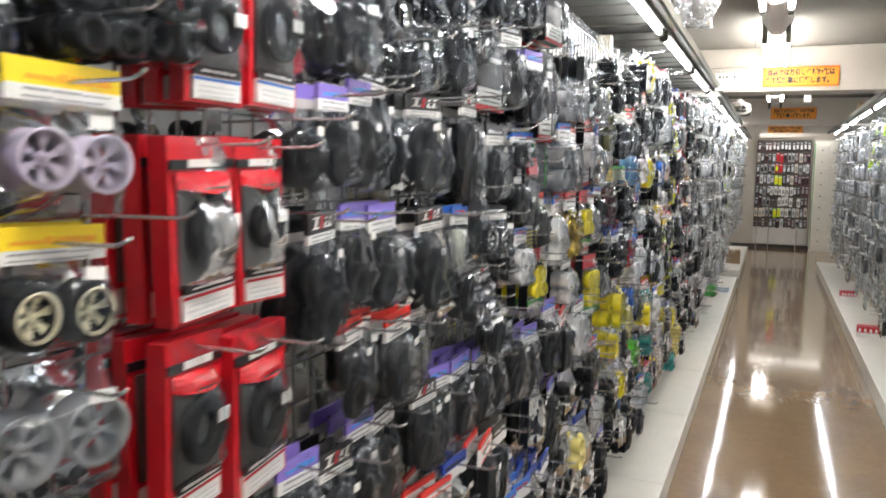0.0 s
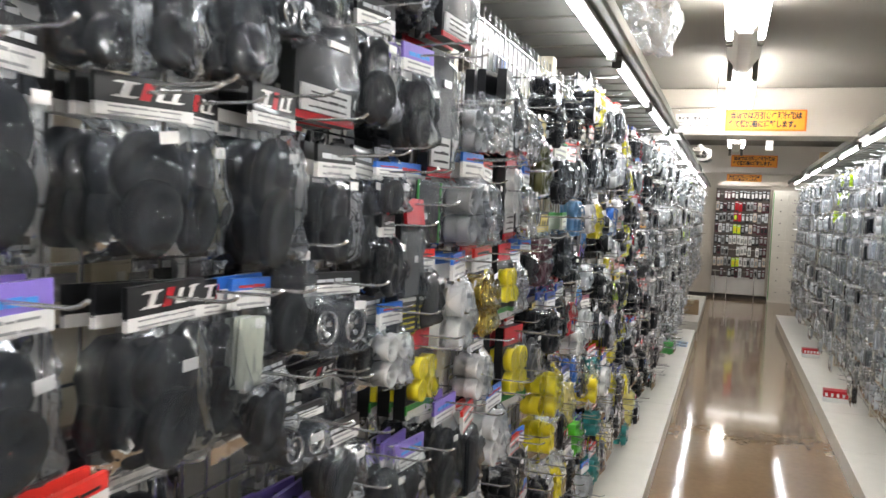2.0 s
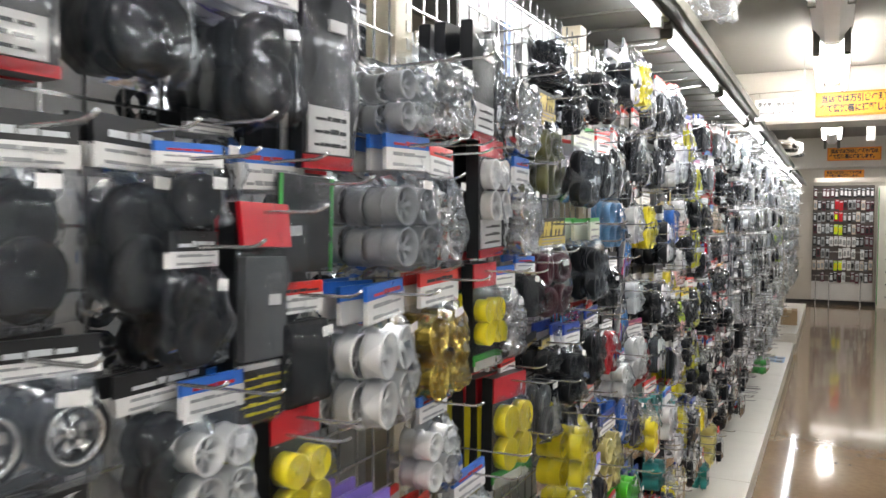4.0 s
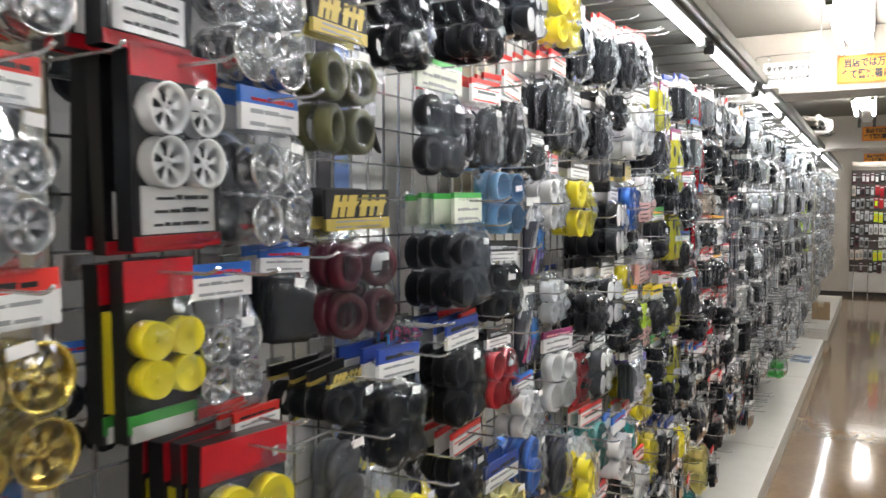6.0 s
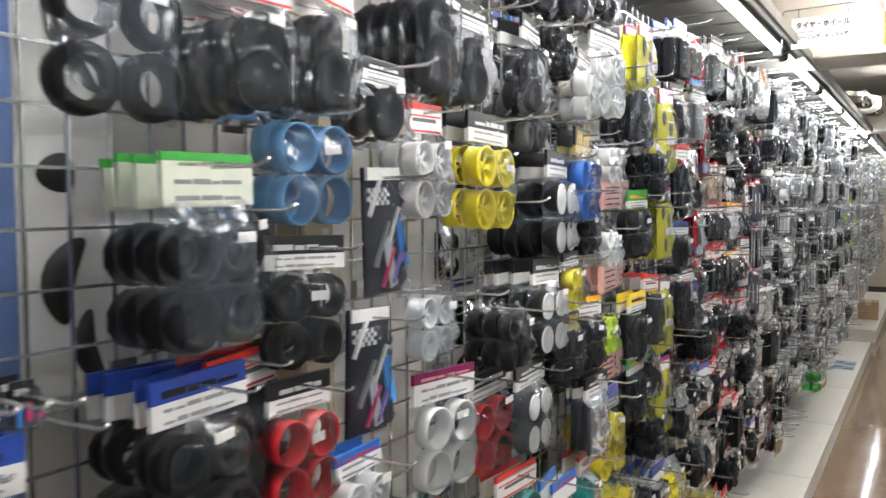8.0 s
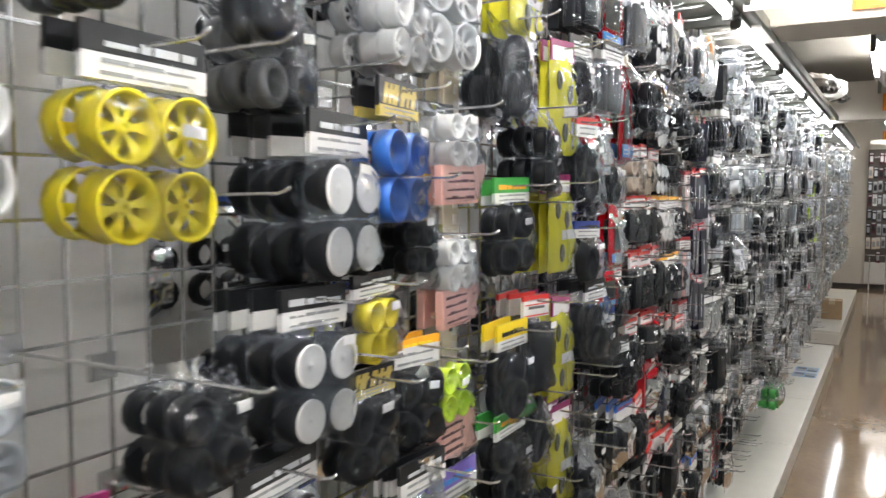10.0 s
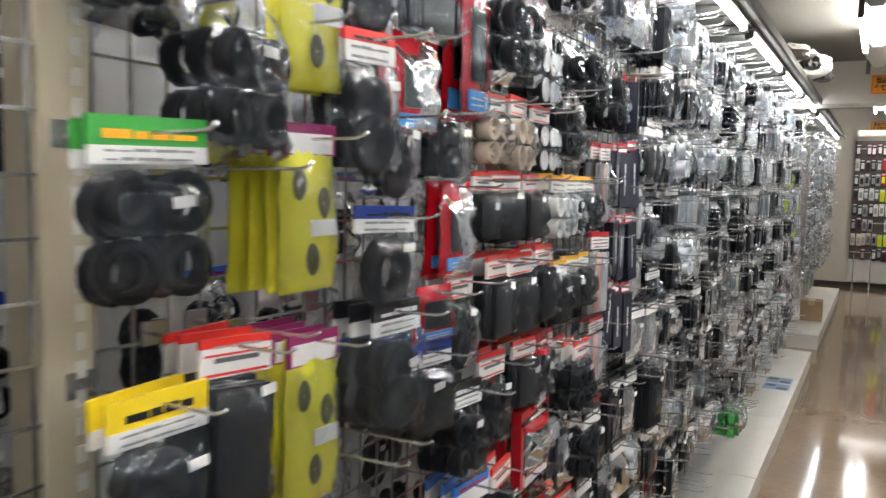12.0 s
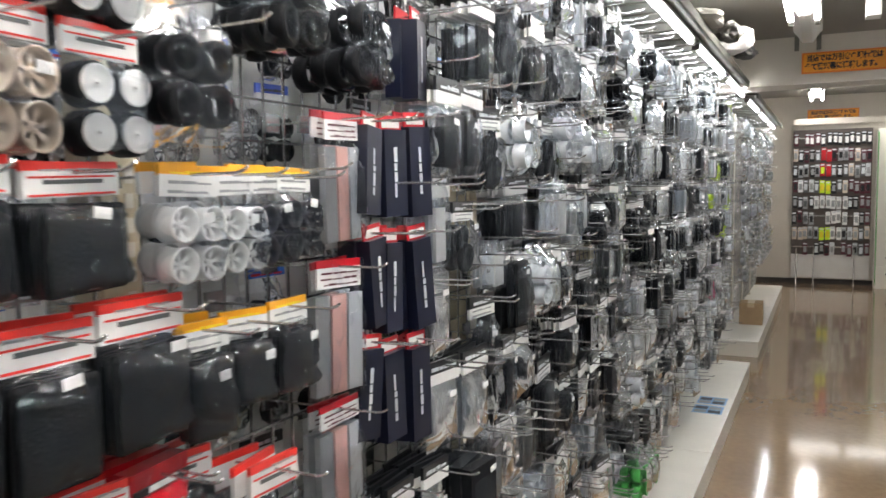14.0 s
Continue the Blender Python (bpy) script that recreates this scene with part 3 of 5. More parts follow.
def packet(head, kind, colour, w, h, x, y, z, front, rng, low=False):
    d = DEPTH[kind]
    seed = rng.randint(0, 2)
    turn = rng.uniform(-9, 9)
    lean = rng.uniform(-2.0, 2.0)
    group = "packets on the grid"
    if head == "NV":
        turn, lean = turn * 1.6, lean * 3
    if head in CARDS:
        base, name, words = CARDS[head]
        t = thing(name, x, y, z, words, "packet", group, rx=lean, rz=turn)
        if head == "PS":
            for k in range(3):
                put("strip", plate_mesh("strip", -0.006, 0.004, w * 0.26, -h * 0.95, -h * 0.25, moulded(("grey", "rose", "fog")[k])), t, 0, (k - 1) * w * 0.3, 0)
            put("header", plate_mesh("header", 0.0, 0.003, w * 0.8, -h * 0.055, 0, paint("red")), t)
            put("label_band", plate_mesh("label_band", 0.001, 0.004, w * 0.8, -h * 0.2, -h * 0.055, paint("white")), t)
            put("print", print_mesh(w * 0.8, -h * 0.19, -h * 0.07, 0.0042, paint("maroon"), seed, 3), t)
            put("bag", bag_mesh(w, h, 0.014, h * 0.26, seed, FILM), t)
            return t
        if head in ("YB", "RB"):
            def make():
                bm = bmesh.new()
                nu, nv = 8, 10
                g = [[[bm.verts.new((sgn * (0.009 * (1 - abs(2 * i / nu - 1) ** 3) * min(1, 4 * j / nv, 4 * (1 - j / nv)) + 0.0015) + 0.004 * noise.noise((i * 0.7 + seed, j * 0.6, sgn)), (i / nu - 0.5) * w, -j / nv * h)) for i in range(nu + 1)] for j in range(nv + 1)] for sgn in (1, -1)]
                for q in g:
                    for j in range(nv):
                        for i in range(nu):
                            bm.faces.new((q[j][i], q[j][i + 1], q[j + 1][i + 1], q[j + 1][i])).smooth = True
                return mesh_of("pouch", bm, shader(base + "_foil", COL[base], rough=0.22, vary=0.1, scale=40, bump=0.6, bump_scale=45, coat=0.5))
            put("pouch", shared(("pouch", head, round(w, 2), round(h, 2), seed), make), t)
            if head == "RB":
                put("window", plate_mesh("window", 0.0112, 0.0122, w * 0.66, -h * 0.74, -h * 0.26, paint("black")), t)
                put("blue_label", plate_mesh("blue_label", 0.0085, 0.0112, w * 0.8, -h * 0.93, -h * 0.8, paint("sky")), t)
                if front:
                    put("print", print_mesh(w * 0.76, -h * 0.91, -h * 0.83, 0.0113, paint("white"), seed, 2), t)
                    put("bag", bag_mesh(w * 1.03, h * 1.02, 0.015, h * 0.1, seed, FILM), t)
            elif front:
                def oval():
                    bm = bmesh.new()
                    lathe(bm, [(0.0105, 0.001), (0.0122, 0.03 * w), (0.0122, 0.11 * w), (0.010, 0.125 * w)], 16, "x")
                    for v in bm.verts:
                        v.co.z *= 1.7
                    return mesh_of("oval_print", bm, paint("olive"))
                for oy, oz in ((-0.24, 0.34), (0.22, 0.46), (0.0, 0.8)):
                    put("oval_print", shared(("oval", round(w, 2)), oval), t, 0.0006, oy * w, -oz * h)
            if head == "YB":
                put("header", plate_mesh("header", 0.003, 0.0065, w, -h * 0.17, 0.004, paint("crimson")), t)
                put("label_band", plate_mesh("label_band", 0.0035, 0.0072, w * 0.86, -h * 0.16, -h * 0.04, paint("white")), t)
                if front:
                    put("bag", bag_mesh(w * 1.04, h * 1.02, 0.016, h * 0.14, seed, FILM), t)
                    put("label", plate_mesh("label", 0.0115, 0.0126, w * 0.5, -h * 0.66, -h * 0.56, paint("white"), -0.05 * w, 0.45 * w), t)
            return t
        if head == "NV":
            put("carton", plate_mesh("carton", -0.016, 0.012, w, -h, -h * 0.14, paint("navy")), t)
            put("top_flap", plate_mesh("top_flap", -0.001, 0.002, w, -h * 0.14, 0, paint("red")), t)
            if front:
                put("print", print_mesh(h * 0.6, -w * 0.2, w * 0.2, 0.0125, paint("fog"), seed, 1), t, 0, 0, -h * 0.56, rx=-90)
                put("top_label", plate_mesh("top_label", 0.0022, 0.003, w * 0.8, -h * 0.12, -h * 0.04, paint("white")), t)
            return t
        rim = 0.10 * w
        put("card", plate_mesh("card", -0.004 if head in ("CD", "CP", "CB") else -0.022, 0.0, w, -h, 0, paint(base)), t)
        if head == "CR":
            put("window", plate_mesh("window", 0.0, 0.003, w - 2 * rim, -h * 0.80, -h * 0.2, paint("slate")), t)
            put("black_band", plate_mesh("black_band", 0.0, 0.003, w * 0.98, -h * 0.17, -h * 0.12, paint("black")), t)
            put("brand_strip", plate_mesh("brand_strip", 0.003, 0.0037, w * 0.5, -h * 0.162, -h * 0.118, paint("white")), t)
            put("label", plate_mesh("label", 0.0, 0.0045, w * 0.8, -h * 0.975, -h * 0.835, paint("white")), t)
            if front:
                def shoulder():
                    bm = bmesh.new()
                    g = []
                    for j in range(9):
                        v = j / 8
                        g.append([bm.verts.new((0.003 + 0.012 * math.sin(v * 1.5) * (1 - abs(i / 6 - 1) ** 4) + 0.0035 * noise.noise((i * 0.55 + seed, j * 0.7, 3.3)),
                                                (i / 12 - 0.5) * w * 0.86, -h * (0.185 + 0.125 * v * (1 - 0.3 * abs(i / 6 - 1))))) for i in range(13)])
                    for j in range(8):
                        for i in range(12):
                            bm.faces.new((g[j][i], g[j][i + 1], g[j + 1][i + 1], g[j + 1][i])).smooth = True
                    return mesh_of("printed_film", bm, shader("red_foil", COL["red"], rough=0.22, vary=0.1, scale=40, bump=0.6, bump_scale=45, coat=0.5))

                def open_tyre():
                    bm = bmesh.new()
                    lathe(bm, [(-0.01, 0.5), (-0.0115, 0.62), (-0.0115, 0.85), (-0.007, 0.985), (0.007, 0.985), (0.0115, 0.85), (0.0115, 0.62), (0.01, 0.5)], 24, "x", close=True)
                    for v in bm.verts:
                        v.co.y *= min(w * 0.36, h * 0.22)
                        v.co.z *= min(w * 0.36, h * 0.22)
                        v.co.x *= 0.55
                    return mesh_of("tyre", bm, moulded("black"))
                put("printed_film", shared(("shoulder", round(w, 2), round(h, 2), seed), shoulder), t)
                put("tyre", shared(("open_tyre", round(w, 2), round(h, 2)), open_tyre), t, 0.0094, 0, -h * 0.52)
                put("mark", print_mesh(w * 0.5, -h * 0.285, -h * 0.255, 0.0165, paint("black"), seed, 1), t)
                put("name_band", plate_mesh("name_band", 0.003, 0.0062, w * 0.8, -h * 0.83, -h * 0.775, paint("black")), t)
                put("print", print_mesh(w * 0.8, -h * 0.825, -h * 0.775, 0.0063, paint("white"), seed, 1), t)
                put("label_stripe", plate_mesh("label_stripe", 0.0045, 0.0051, w * 0.8, -h * 0.862, -h * 0.845, paint("blue" if seed == 0 else "red")), t)
                put("label_print", print_mesh(w * 0.8, -h * 0.97, -h * 0.88, 0.0047, paint("fog"), seed + 5, 3), t)
                put("price_sticker", plate_mesh("price_sticker", 0.0, 0.001, w * 0.2, -0.014, 0.0, paint("white")), t, 0.0172, w * 0.25, -h * 0.43)
                put("bag", bag_mesh(w * 0.86, h * 0.8, 0.0135, h * 0.3, seed, FILM), t)
        elif head == "CK":
            put("red_foot", plate_mesh("red_foot", 0.0, 0.003, w, -h, -h * 0.93, paint("red")), t)
            put("label", plate_mesh("label", 0.0, 0.0035, w * 0.84, -h * 0.92, -h * 0.68, paint("white")), t)
            if front:
                put("print", print_mesh(w * 0.8, -h * 0.9, -h * 0.7, 0.0037, paint("black"), seed, 3), t)
                put("sticker", plate_mesh("sticker", 0.0, 0.0045, w * 0.34, -h * 0.28, -h * 0.22, paint("white"), 0.0, w * 0.34), t)
                if kind == "wheel":
                    put("red_top", plate_mesh("red_top", 0.0, 0.003, w, -h * 0.15, 0.0, paint("red")), t)
                    r = w * 0.22
                    for cy, cz in ((-1, -1), (1, -1), (-1, 1), (1, 1)):
                        put("wheel", wheel_mesh(r, 0.02, colour), t, 0.010, cy * r, -h * 0.43 + cz * r)
                put("bag", bag_mesh(w * 0.97, h * 0.99, 0.018, h * 0.1, seed, FILM), t)
        elif head == "CL":
            put("red_top", plate_mesh("red_top", 0.0, 0.006, w * 1.02, -h * 0.2, 0.0, paint("red")), t, 0, 0, 0, ry=-8)
            put("yellow_label", plate_mesh("yellow_label", 0.0, 0.0045, w * 0.9, -h * 0.98, -h * 0.74, paint("black")), t)
            put("print", print_mesh(w, -h * 0.96, -h * 0.76, 0.0047, paint("yellow"), seed, 5), t)
            put("label_band", plate_mesh("label_band", 0.0, 0.005, w * 0.9, -h * 0.745, -h * 0.72, paint("white")), t)
            put("window", plate_mesh("window", 0.0, 0.010, w * 0.86, -h * 0.70, -h * 0.24, paint("slate")), t)
            put("sticker", plate_mesh("sticker", 0.010, 0.0108, w * 0.26, -h * 0.46, -h * 0.41, paint("white"), 0.05 * w, w * 0.31), t)
            put("bag", bag_mesh(w * 0.98, h, 0.016, h * 0.16, seed, FILM), t)
        elif head == "CY":
            put("red_top", plate_mesh("red_top", 0.0, 0.003, w, -h * 0.22, 0.0, paint("red")), t)
            put("green_band", plate_mesh("green_band", 0.0, 0.003, w, -h * 0.94, -h * 0.84, paint("green")), t)
            put("label", plate_mesh("label", 0.0, 0.004, w * 0.9, -h * 0.99, -h * 0.90, paint("white")), t)
            r = min(w * 0.235, h * 0.145)
            if front:
                for cy, cz in ((-1, -1), (1, -1), (-1, 1), (1, 1)):
                    put("wheel", wheel_mesh(r, 0.022, "yellow", True), t, 0.011, cy * r, -h * 0.54 + cz * r)
                put("bag", bag_mesh(w * 0.97, h * 0.99, 0.022, h * 0.2, seed, FILM), t)
            else:
                put("window", plate_mesh("window", -0.002, 0.012, w * 0.92, -h * 0.82, -h * 0.26, moulded("yellow")), t)
        elif head == "CD":
            put("edge", plate_mesh("edge", 0.0, 0.002, w * 0.05, -h, 0, paint("green"), w * 0.45, w * 0.5), t)
            put("edge", plate_mesh("edge", 0.0, 0.002, w * 0.05, -h, 0, paint("green"), -w * 0.5, -w * 0.45), t)
            put("bag", bag_mesh(w * 0.97, h * 0.99, 0.006, h * 0.1, seed, FILM), t)
        else:
            def make():
                bm = bmesh.new()
                for i in range(8):
                    for j in range(4):
                        if (i + j) % 2 == 0:
                            box(bm, 0.0, 0.002, -w * 0.4 + i * w / 14, -w * 0.4 + (i + 1) * w / 14, -h * 0.035 * (j + 1) - h * 0.16, -h * 0.035 * j - h * 0.16)
                return mesh_of("chequer", bm, paint("white"))
            chq = put("chequer", shared(("chequer", round(w, 2), round(h, 2)), make), t)
            if not isinstance(chq, Ghost):
                tagged(chq, kind="stuff")
            put("stripe", plate_mesh("stripe", 0.0, 0.003, w * 0.2, -h * 0.86, -h * 0.45, paint("hotpink" if head == "CP" else "sky"), w * 0.1, w * 0.3), t, 0, 0, 0, rx=0 if head == "CP" else 14)
            put("stripe", plate_mesh("stripe", 0.0, 0.0025, w * 0.2, -h * 0.96, -h * 0.55, paint("sky" if head == "CP" else "fog"), -w * 0.3, -w * 0.1), t, 0, 0, 0, rx=0 if head == "CP" else 14)
            if head == "CB":
                for k, (c, u, v0, v1) in enumerate((("white", 0.3, 0.30, 0.62), ("hotpink", 0.12, 0.62, 0.97), ("white", -0.22, 0.06, 0.4), ("purple", 0.36, 0.66, 0.95), ("grey", -0.05, 0.4, 0.8))):
                    put("stripe", plate_mesh("stripe", 0.0, 0.0032 + 0.0003 * k, w * 0.07, -h * (v1 - v0) / 2, h * (v1 - v0) / 2, paint(c)), t, 0, u * w, -h * (v0 + v1) / 2, rx=-28)
                put("header", plate_mesh("header", 0.0, 0.0045, w * 0.9, -h * 0.1, 0.0, paint("white")), t)
            put("bag", bag_mesh(w * 0.97, h * 0.99, 0.012, h * 0.1, seed, FILM), t)
        return t

    top = min((0.21 if head == "Z" else 0.25) * h, 0.42 * w) if head not in ("N", "PF") else 0.1 * h
    body = h - (0.38 * h if head == "PF" else 0)
    t = thing(NAMES[kind], x, y, z, WORDS[kind] % colour + " in film, " + HEADER_WORDS[head], "packet", group, rx=lean, rz=turn)
    if front and not low:
        r, cs = slots_for(kind, w, body, top)
        for cy, cz in cs:
            if kind in ("tyre", "tyrebig"):
                put("tyre", tyre_mesh(r, d, colour), t, d / 2 * 0.5, cy, cz, rx=rng.uniform(0, 40), rz=rng.uniform(-14, 14))
            elif kind in ("slick", "slickv"):
                put("tyre", slick_mesh(r, d * 0.6, colour), t, d * (0.42 if cz == cs[-1][1] else 0.1), cy, cz, rz=rng.uniform(-7, 7), ry=6)
            elif kind == "flat":
                put("moulding", block_mesh(w * 0.66, (body - top) * 0.8, d, colour), t, 0.003, cy, cz, rx=rng.uniform(-4, 4))
            elif kind == "block":
                put("foam_insert", block_mesh(w * 0.9, (body - top) * 0.9, d, colour), t, d / 2 * 0.5, cy, cz, rx=rng.uniform(-3, 3))
            elif kind == "ring":
                put("ring", ring_mesh(r, d, colour), t, d / 2 * 0.5, cy, cz)
            elif kind in ("wheel", "wheelp"):
                put("wheel", wheel_mesh(r, d, colour), t, d / 2 * 0.5, cy, cz, rx=rng.uniform(0, 60))
            else:
                ty = put("tyre", tyre_mesh(r, d, "black"), t, d / 2 * 0.5, cy, cz)
                put("wheel", wheel_mesh(r * (0.82 if kind == "dish" else 0.74), d, colour, kind == "dish"), ty, 0.002, 0, 0)
    else:
        rest = put("filling", rest_of(kind, w, body, top, colour, d, low), t, d / 2 * 0.5)
        if not isinstance(rest, Ghost):
            tagged(rest, kind="stuff")
    put("bag", bag_mesh(w, h, d, top, seed, FILM_FOG if colour in ("fog", "white", "chrome", "grey") or head == "G" else FILM_HAZY if kind in ("slick", "slickv") and front else FILM, low or not front), t)
    if head not in ("N", "PF"):
        up, band, mark, share = HEADERS[head]
        put("header", plate_mesh("header", -0.0016, 0.0042, w * 0.99, -top * (share + 0.05), 0.002, paint(up)), t)
        put("label_band", plate_mesh("label_band", -0.0016, 0.005, w * 0.99, -top, -top * share, paint(band)), t)
        if front:
            if head == "Z":
                put("mark", emblem_mesh(w, -top * 0.52, -top * 0.46, 0.0043, paint("white"), ((0.14, 0.36), (0.58, 0.84))), t)
                put("mark", emblem_mesh(w, -top * 0.16, -top * 0.10, 0.0043, paint("white"), ((0.16, 0.38), (0.76, 0.86))), t)
                put("mark", emblem_mesh(w, -top * 0.50, -top * 0.14, 0.0045, paint("white"), ((0.22, 0.30), (0.58, 0.64), (0.74, 0.80))), t)
                put("red_mark", emblem_mesh(w, -top * 0.54, -top * 0.08, 0.0043, paint("red"), ((0.42, 0.52),)), t)
            elif head == "Y":
                put("mark", emblem_mesh(w, -top * 0.66, -top * 0.1, 0.0043, paint("ochre"), ((0.08, 0.16), (0.2, 0.27), (0.3, 0.42), (0.5, 0.6), (0.66, 0.72), (0.78, 0.88))), t)
                put("mark", emblem_mesh(w, -top * 0.40, -top * 0.26, 0.0045, paint("ochre"), ((0.1, 0.45), (0.5, 0.9))), t)
            else:
                put("mark", print_mesh(w * 0.95, -top * max(share, 0.3), -0.001, 0.0043, paint(mark if mark != up else "white"), seed, 1), t)
            if head == "R":
                put("red_line", plate_mesh("red_line", 0.005, 0.0056, w * 0.9, -top * 0.95, -top * 0.88, paint("scarlet")), t)
                put("red_line", plate_mesh("red_line", 0.005, 0.0056, w * 0.9, -top * 0.42, -top * 0.36, paint("scarlet")), t)
                put("title_bar", plate_mesh("title_bar", 0.005, 0.0056, w * 0.62, -top * 0.60, -top * 0.47, paint("slate")), t)
            elif not low:
                put("print", print_mesh(w * 0.95, -top * 0.97, -top * max(share, 0.34), 0.0051, paint("grey" if band != "black" else "amber"), seed + 3, 2), t)
    if head == "PF":
        put("foot_card", plate_mesh("foot_card", 0.0, 0.012, w, -h, -body, paint("rose")), t)
        if front:
            put("print", print_mesh(w * 0.9, -h * 0.97, -body - 0.005, 0.0122, paint("maroon"), seed, 4), t)
    if front:
        put("price_sticker", plate_mesh("price_sticker", 0.0, 0.001, w * 0.2, -0.011, 0.0, paint("white")), t, d + 0.004, w * rng.uniform(0.0, 0.25), -top - (h - top) * rng.uniform(0.02, 0.25), rx=rng.uniform(-8, 8))
    return t


def hook_mesh(length, lift):
    def make():
        bm = bmesh.new()
        wire(bm, [(0, 0, 0.012), (0.004, 0, 0.0), (length * 0.5, 0, 0.002), (length - 0.016, 0, 0.003), (length - 0.006, 0, 0.006), (length, 0, 0.010)], 0.002)
        box(bm, -0.003, 0.0035, -0.016, 0.016, -0.012, 0.016)
        return mesh_of("wire_hook", bm, STEEL)
    return shared(("hook", round(length, 2), lift), make)


TAKEN = []
RNG = random.Random(7)


def hang(head, kind, colour, y, z, w, h, n, low=False, xf=-0.18, filler=False):
    """A hook with n packets; z is the top of the front packet."""
    d = DEPTH[kind] + (0.007 if kind in ("tyre", "slick", "slickv", "tyrebig") else 0.004)
    d = 0.036 if head in ("CK", "CR", "CY", "CL") else 0.026 if head in ("YB", "RB", "NV") else d
    n = max(1, min(n, int((xf - GRID_X - 0.01) / d) + 1)) if xf > GRID_X else 1
    whole = BULK["on"]
    for k in range(n):
        BULK["on"] = whole or (filler and k > 0)
        packet(head, kind, colour, w, h, xf - k * d, y + RNG.uniform(-0.004, 0.004), z - RNG.uniform(0, 0.006), k == 0, RNG, low)
    BULK["on"] = whole
    if xf > GRID_X:
        bare_hook(y, z, xf + 0.08 - GRID_X)
    TAKEN.append((y - w / 2, y + w / 2, z - h, z))


def bare_hook(y, z, length):
    hk = hook_mesh(round(length, 2), 0)
    whole = BULK["on"]
    if whole or BULK["mirror"]:
        BULK["items"].append((hk, pose(1.055 - GRID_X - 0.006, y, z - 0.016, 0, 0, 180) if BULK["mirror"] else pose(GRID_X + 0.006, y, z - 0.016)))
    else:
        ob = new("wire_hook", hk)
        ob.matrix_basis = pose(GRID_X + 0.006, y, z - 0.016)
        tagged(ob, "chromed wire hook on the grid", "hook", "wire hooks")


def keep_clear(y0, y1, z0, z1):
    TAKEN.append((y0, y1, z0, z1))


hang("N", "wheelp", "grey", 1.012, 1.316, 0.125, 0.104, 2)
hang("O", "tyrewp", "cream", 1.020, 1.435, 0.115, 0.113, 3)
hang("O", "wheelp", "lilac", 1.040, 1.567, 0.105, 0.128, 3)
hang("N", "tyre", "black", 1.075, 1.669, 0.077, 0.093, 3)
hang("N", "tyre", "black", 1.151, 1.688, 0.075, 0.105, 2)
hang("CR", "tyre", "black", 1.194, 1.312, 0.105, 0.189, 3)
hang("CR", "tyre", "black", 1.206, 1.521, 0.117, 0.190, 3)
hang("CR", "tyre", "black", 1.232, 1.720, 0.081, 0.168, 3)
hang("CR", "tyre", "black", 1.304, 1.299, 0.127, 0.195, 3)
hang("CR", "tyre", "black", 1.304, 1.521, 0.075, 0.188, 2)
hang("CR", "tyre", "black", 1.338, 1.742, 0.102, 0.185, 2)
hang("N", "tyrebig", "black", 1.376, 1.557, 0.075, 0.107, 2)
hang("Z", "slickv", "black", 1.434, 1.431, 0.089, 0.185, 3)
hang("P", "slickv", "black", 1.461, 1.593, 0.075, 0.135, 2)
hang("WR", "slickv", "black", 1.512, 1.274, 0.081, 0.147, 1)
hang("P", "slickv", "black", 1.513, 1.437, 0.079, 0.143, 1)
hang("N", "slickv", "black", 1.518, 1.736, 0.113, 0.123, 3)
hang("P", "slickv", "black", 1.538, 1.606, 0.075, 0.155, 1)
hang("WR", "slickv", "black", 1.571, 1.274, 0.075, 0.130, 2, xf=-0.205)
hang("P", "slickv", "black", 1.605, 1.434, 0.101, 0.160, 2)
hang("WR", "slickv", "black", 1.667, 1.257, 0.109, 0.150, 2)
hang("N", "slickv", "black", 1.692, 1.701, 0.088, 0.094, 2)
hang("Z", "slickv", "black", 1.751, 1.608, 0.112, 0.163, 4)
hang("Z", "slickv", "black", 1.784, 1.421, 0.115, 0.182, 3)
hang("N", "slickv", "black", 1.796, 1.736, 0.105, 0.113, 2, xf=-0.2)
hang("Z", "slickv", "black", 1.847, 1.612, 0.086, 0.175, 1, xf=-0.2)
hang("Z", "slickv", "black", 1.889, 1.416, 0.092, 0.172, 2, xf=-0.2)
hang("N", "slickv", "black", 1.889, 1.753, 0.099, 0.124, 3)
hang("W", "flat", "pale", 1.928, 1.418, 0.075, 0.131, 2)
hang("K", "slickv", "black", 1.956, 1.317, 0.100, 0.108, 2)
hang("Z", "slickv", "black", 1.958, 1.635, 0.115, 0.209, 3)
hang("K", "tyrewp", "chrome", 1.975, 1.760, 0.075, 0.075, 2)
hang("K", "tyrewp", "chrome", 2.028, 1.247, 0.130, 0.066, 2)
hang("CK", "none", "black", 2.085, 1.744, 0.130, 0.137, 3)
hang("K", "slick", "black", 2.117, 1.580, 0.105, 0.159, 2)
hang("K", "tyrewp", "chrome", 2.118, 1.410, 0.130, 0.113, 2)
hang("K", "slickv", "black", 2.156, 1.203, 0.115, 0.125, 2)
hang("K", "slick", "black", 2.245, 1.591, 0.105, 0.177, 2, xf=-0.205)
hang("K", "slick", "black", 2.277, 1.361, 0.105, 0.136, 2, xf=-0.205)
hang("W", "slickv", "black", 2.286, 1.569, 0.075, 0.079, 2)
hang("K", "slickv", "black", 2.292, 1.488, 0.075, 0.126, 3)
hang("W", "wheel", "white", 2.319, 1.350, 0.080, 0.137, 2)
hang("K", "slick", "black", 2.358, 1.611, 0.075, 0.089, 2, xf=-0.22)
hang("CL", "none", "black", 2.387, 1.521, 0.075, 0.230, 2)
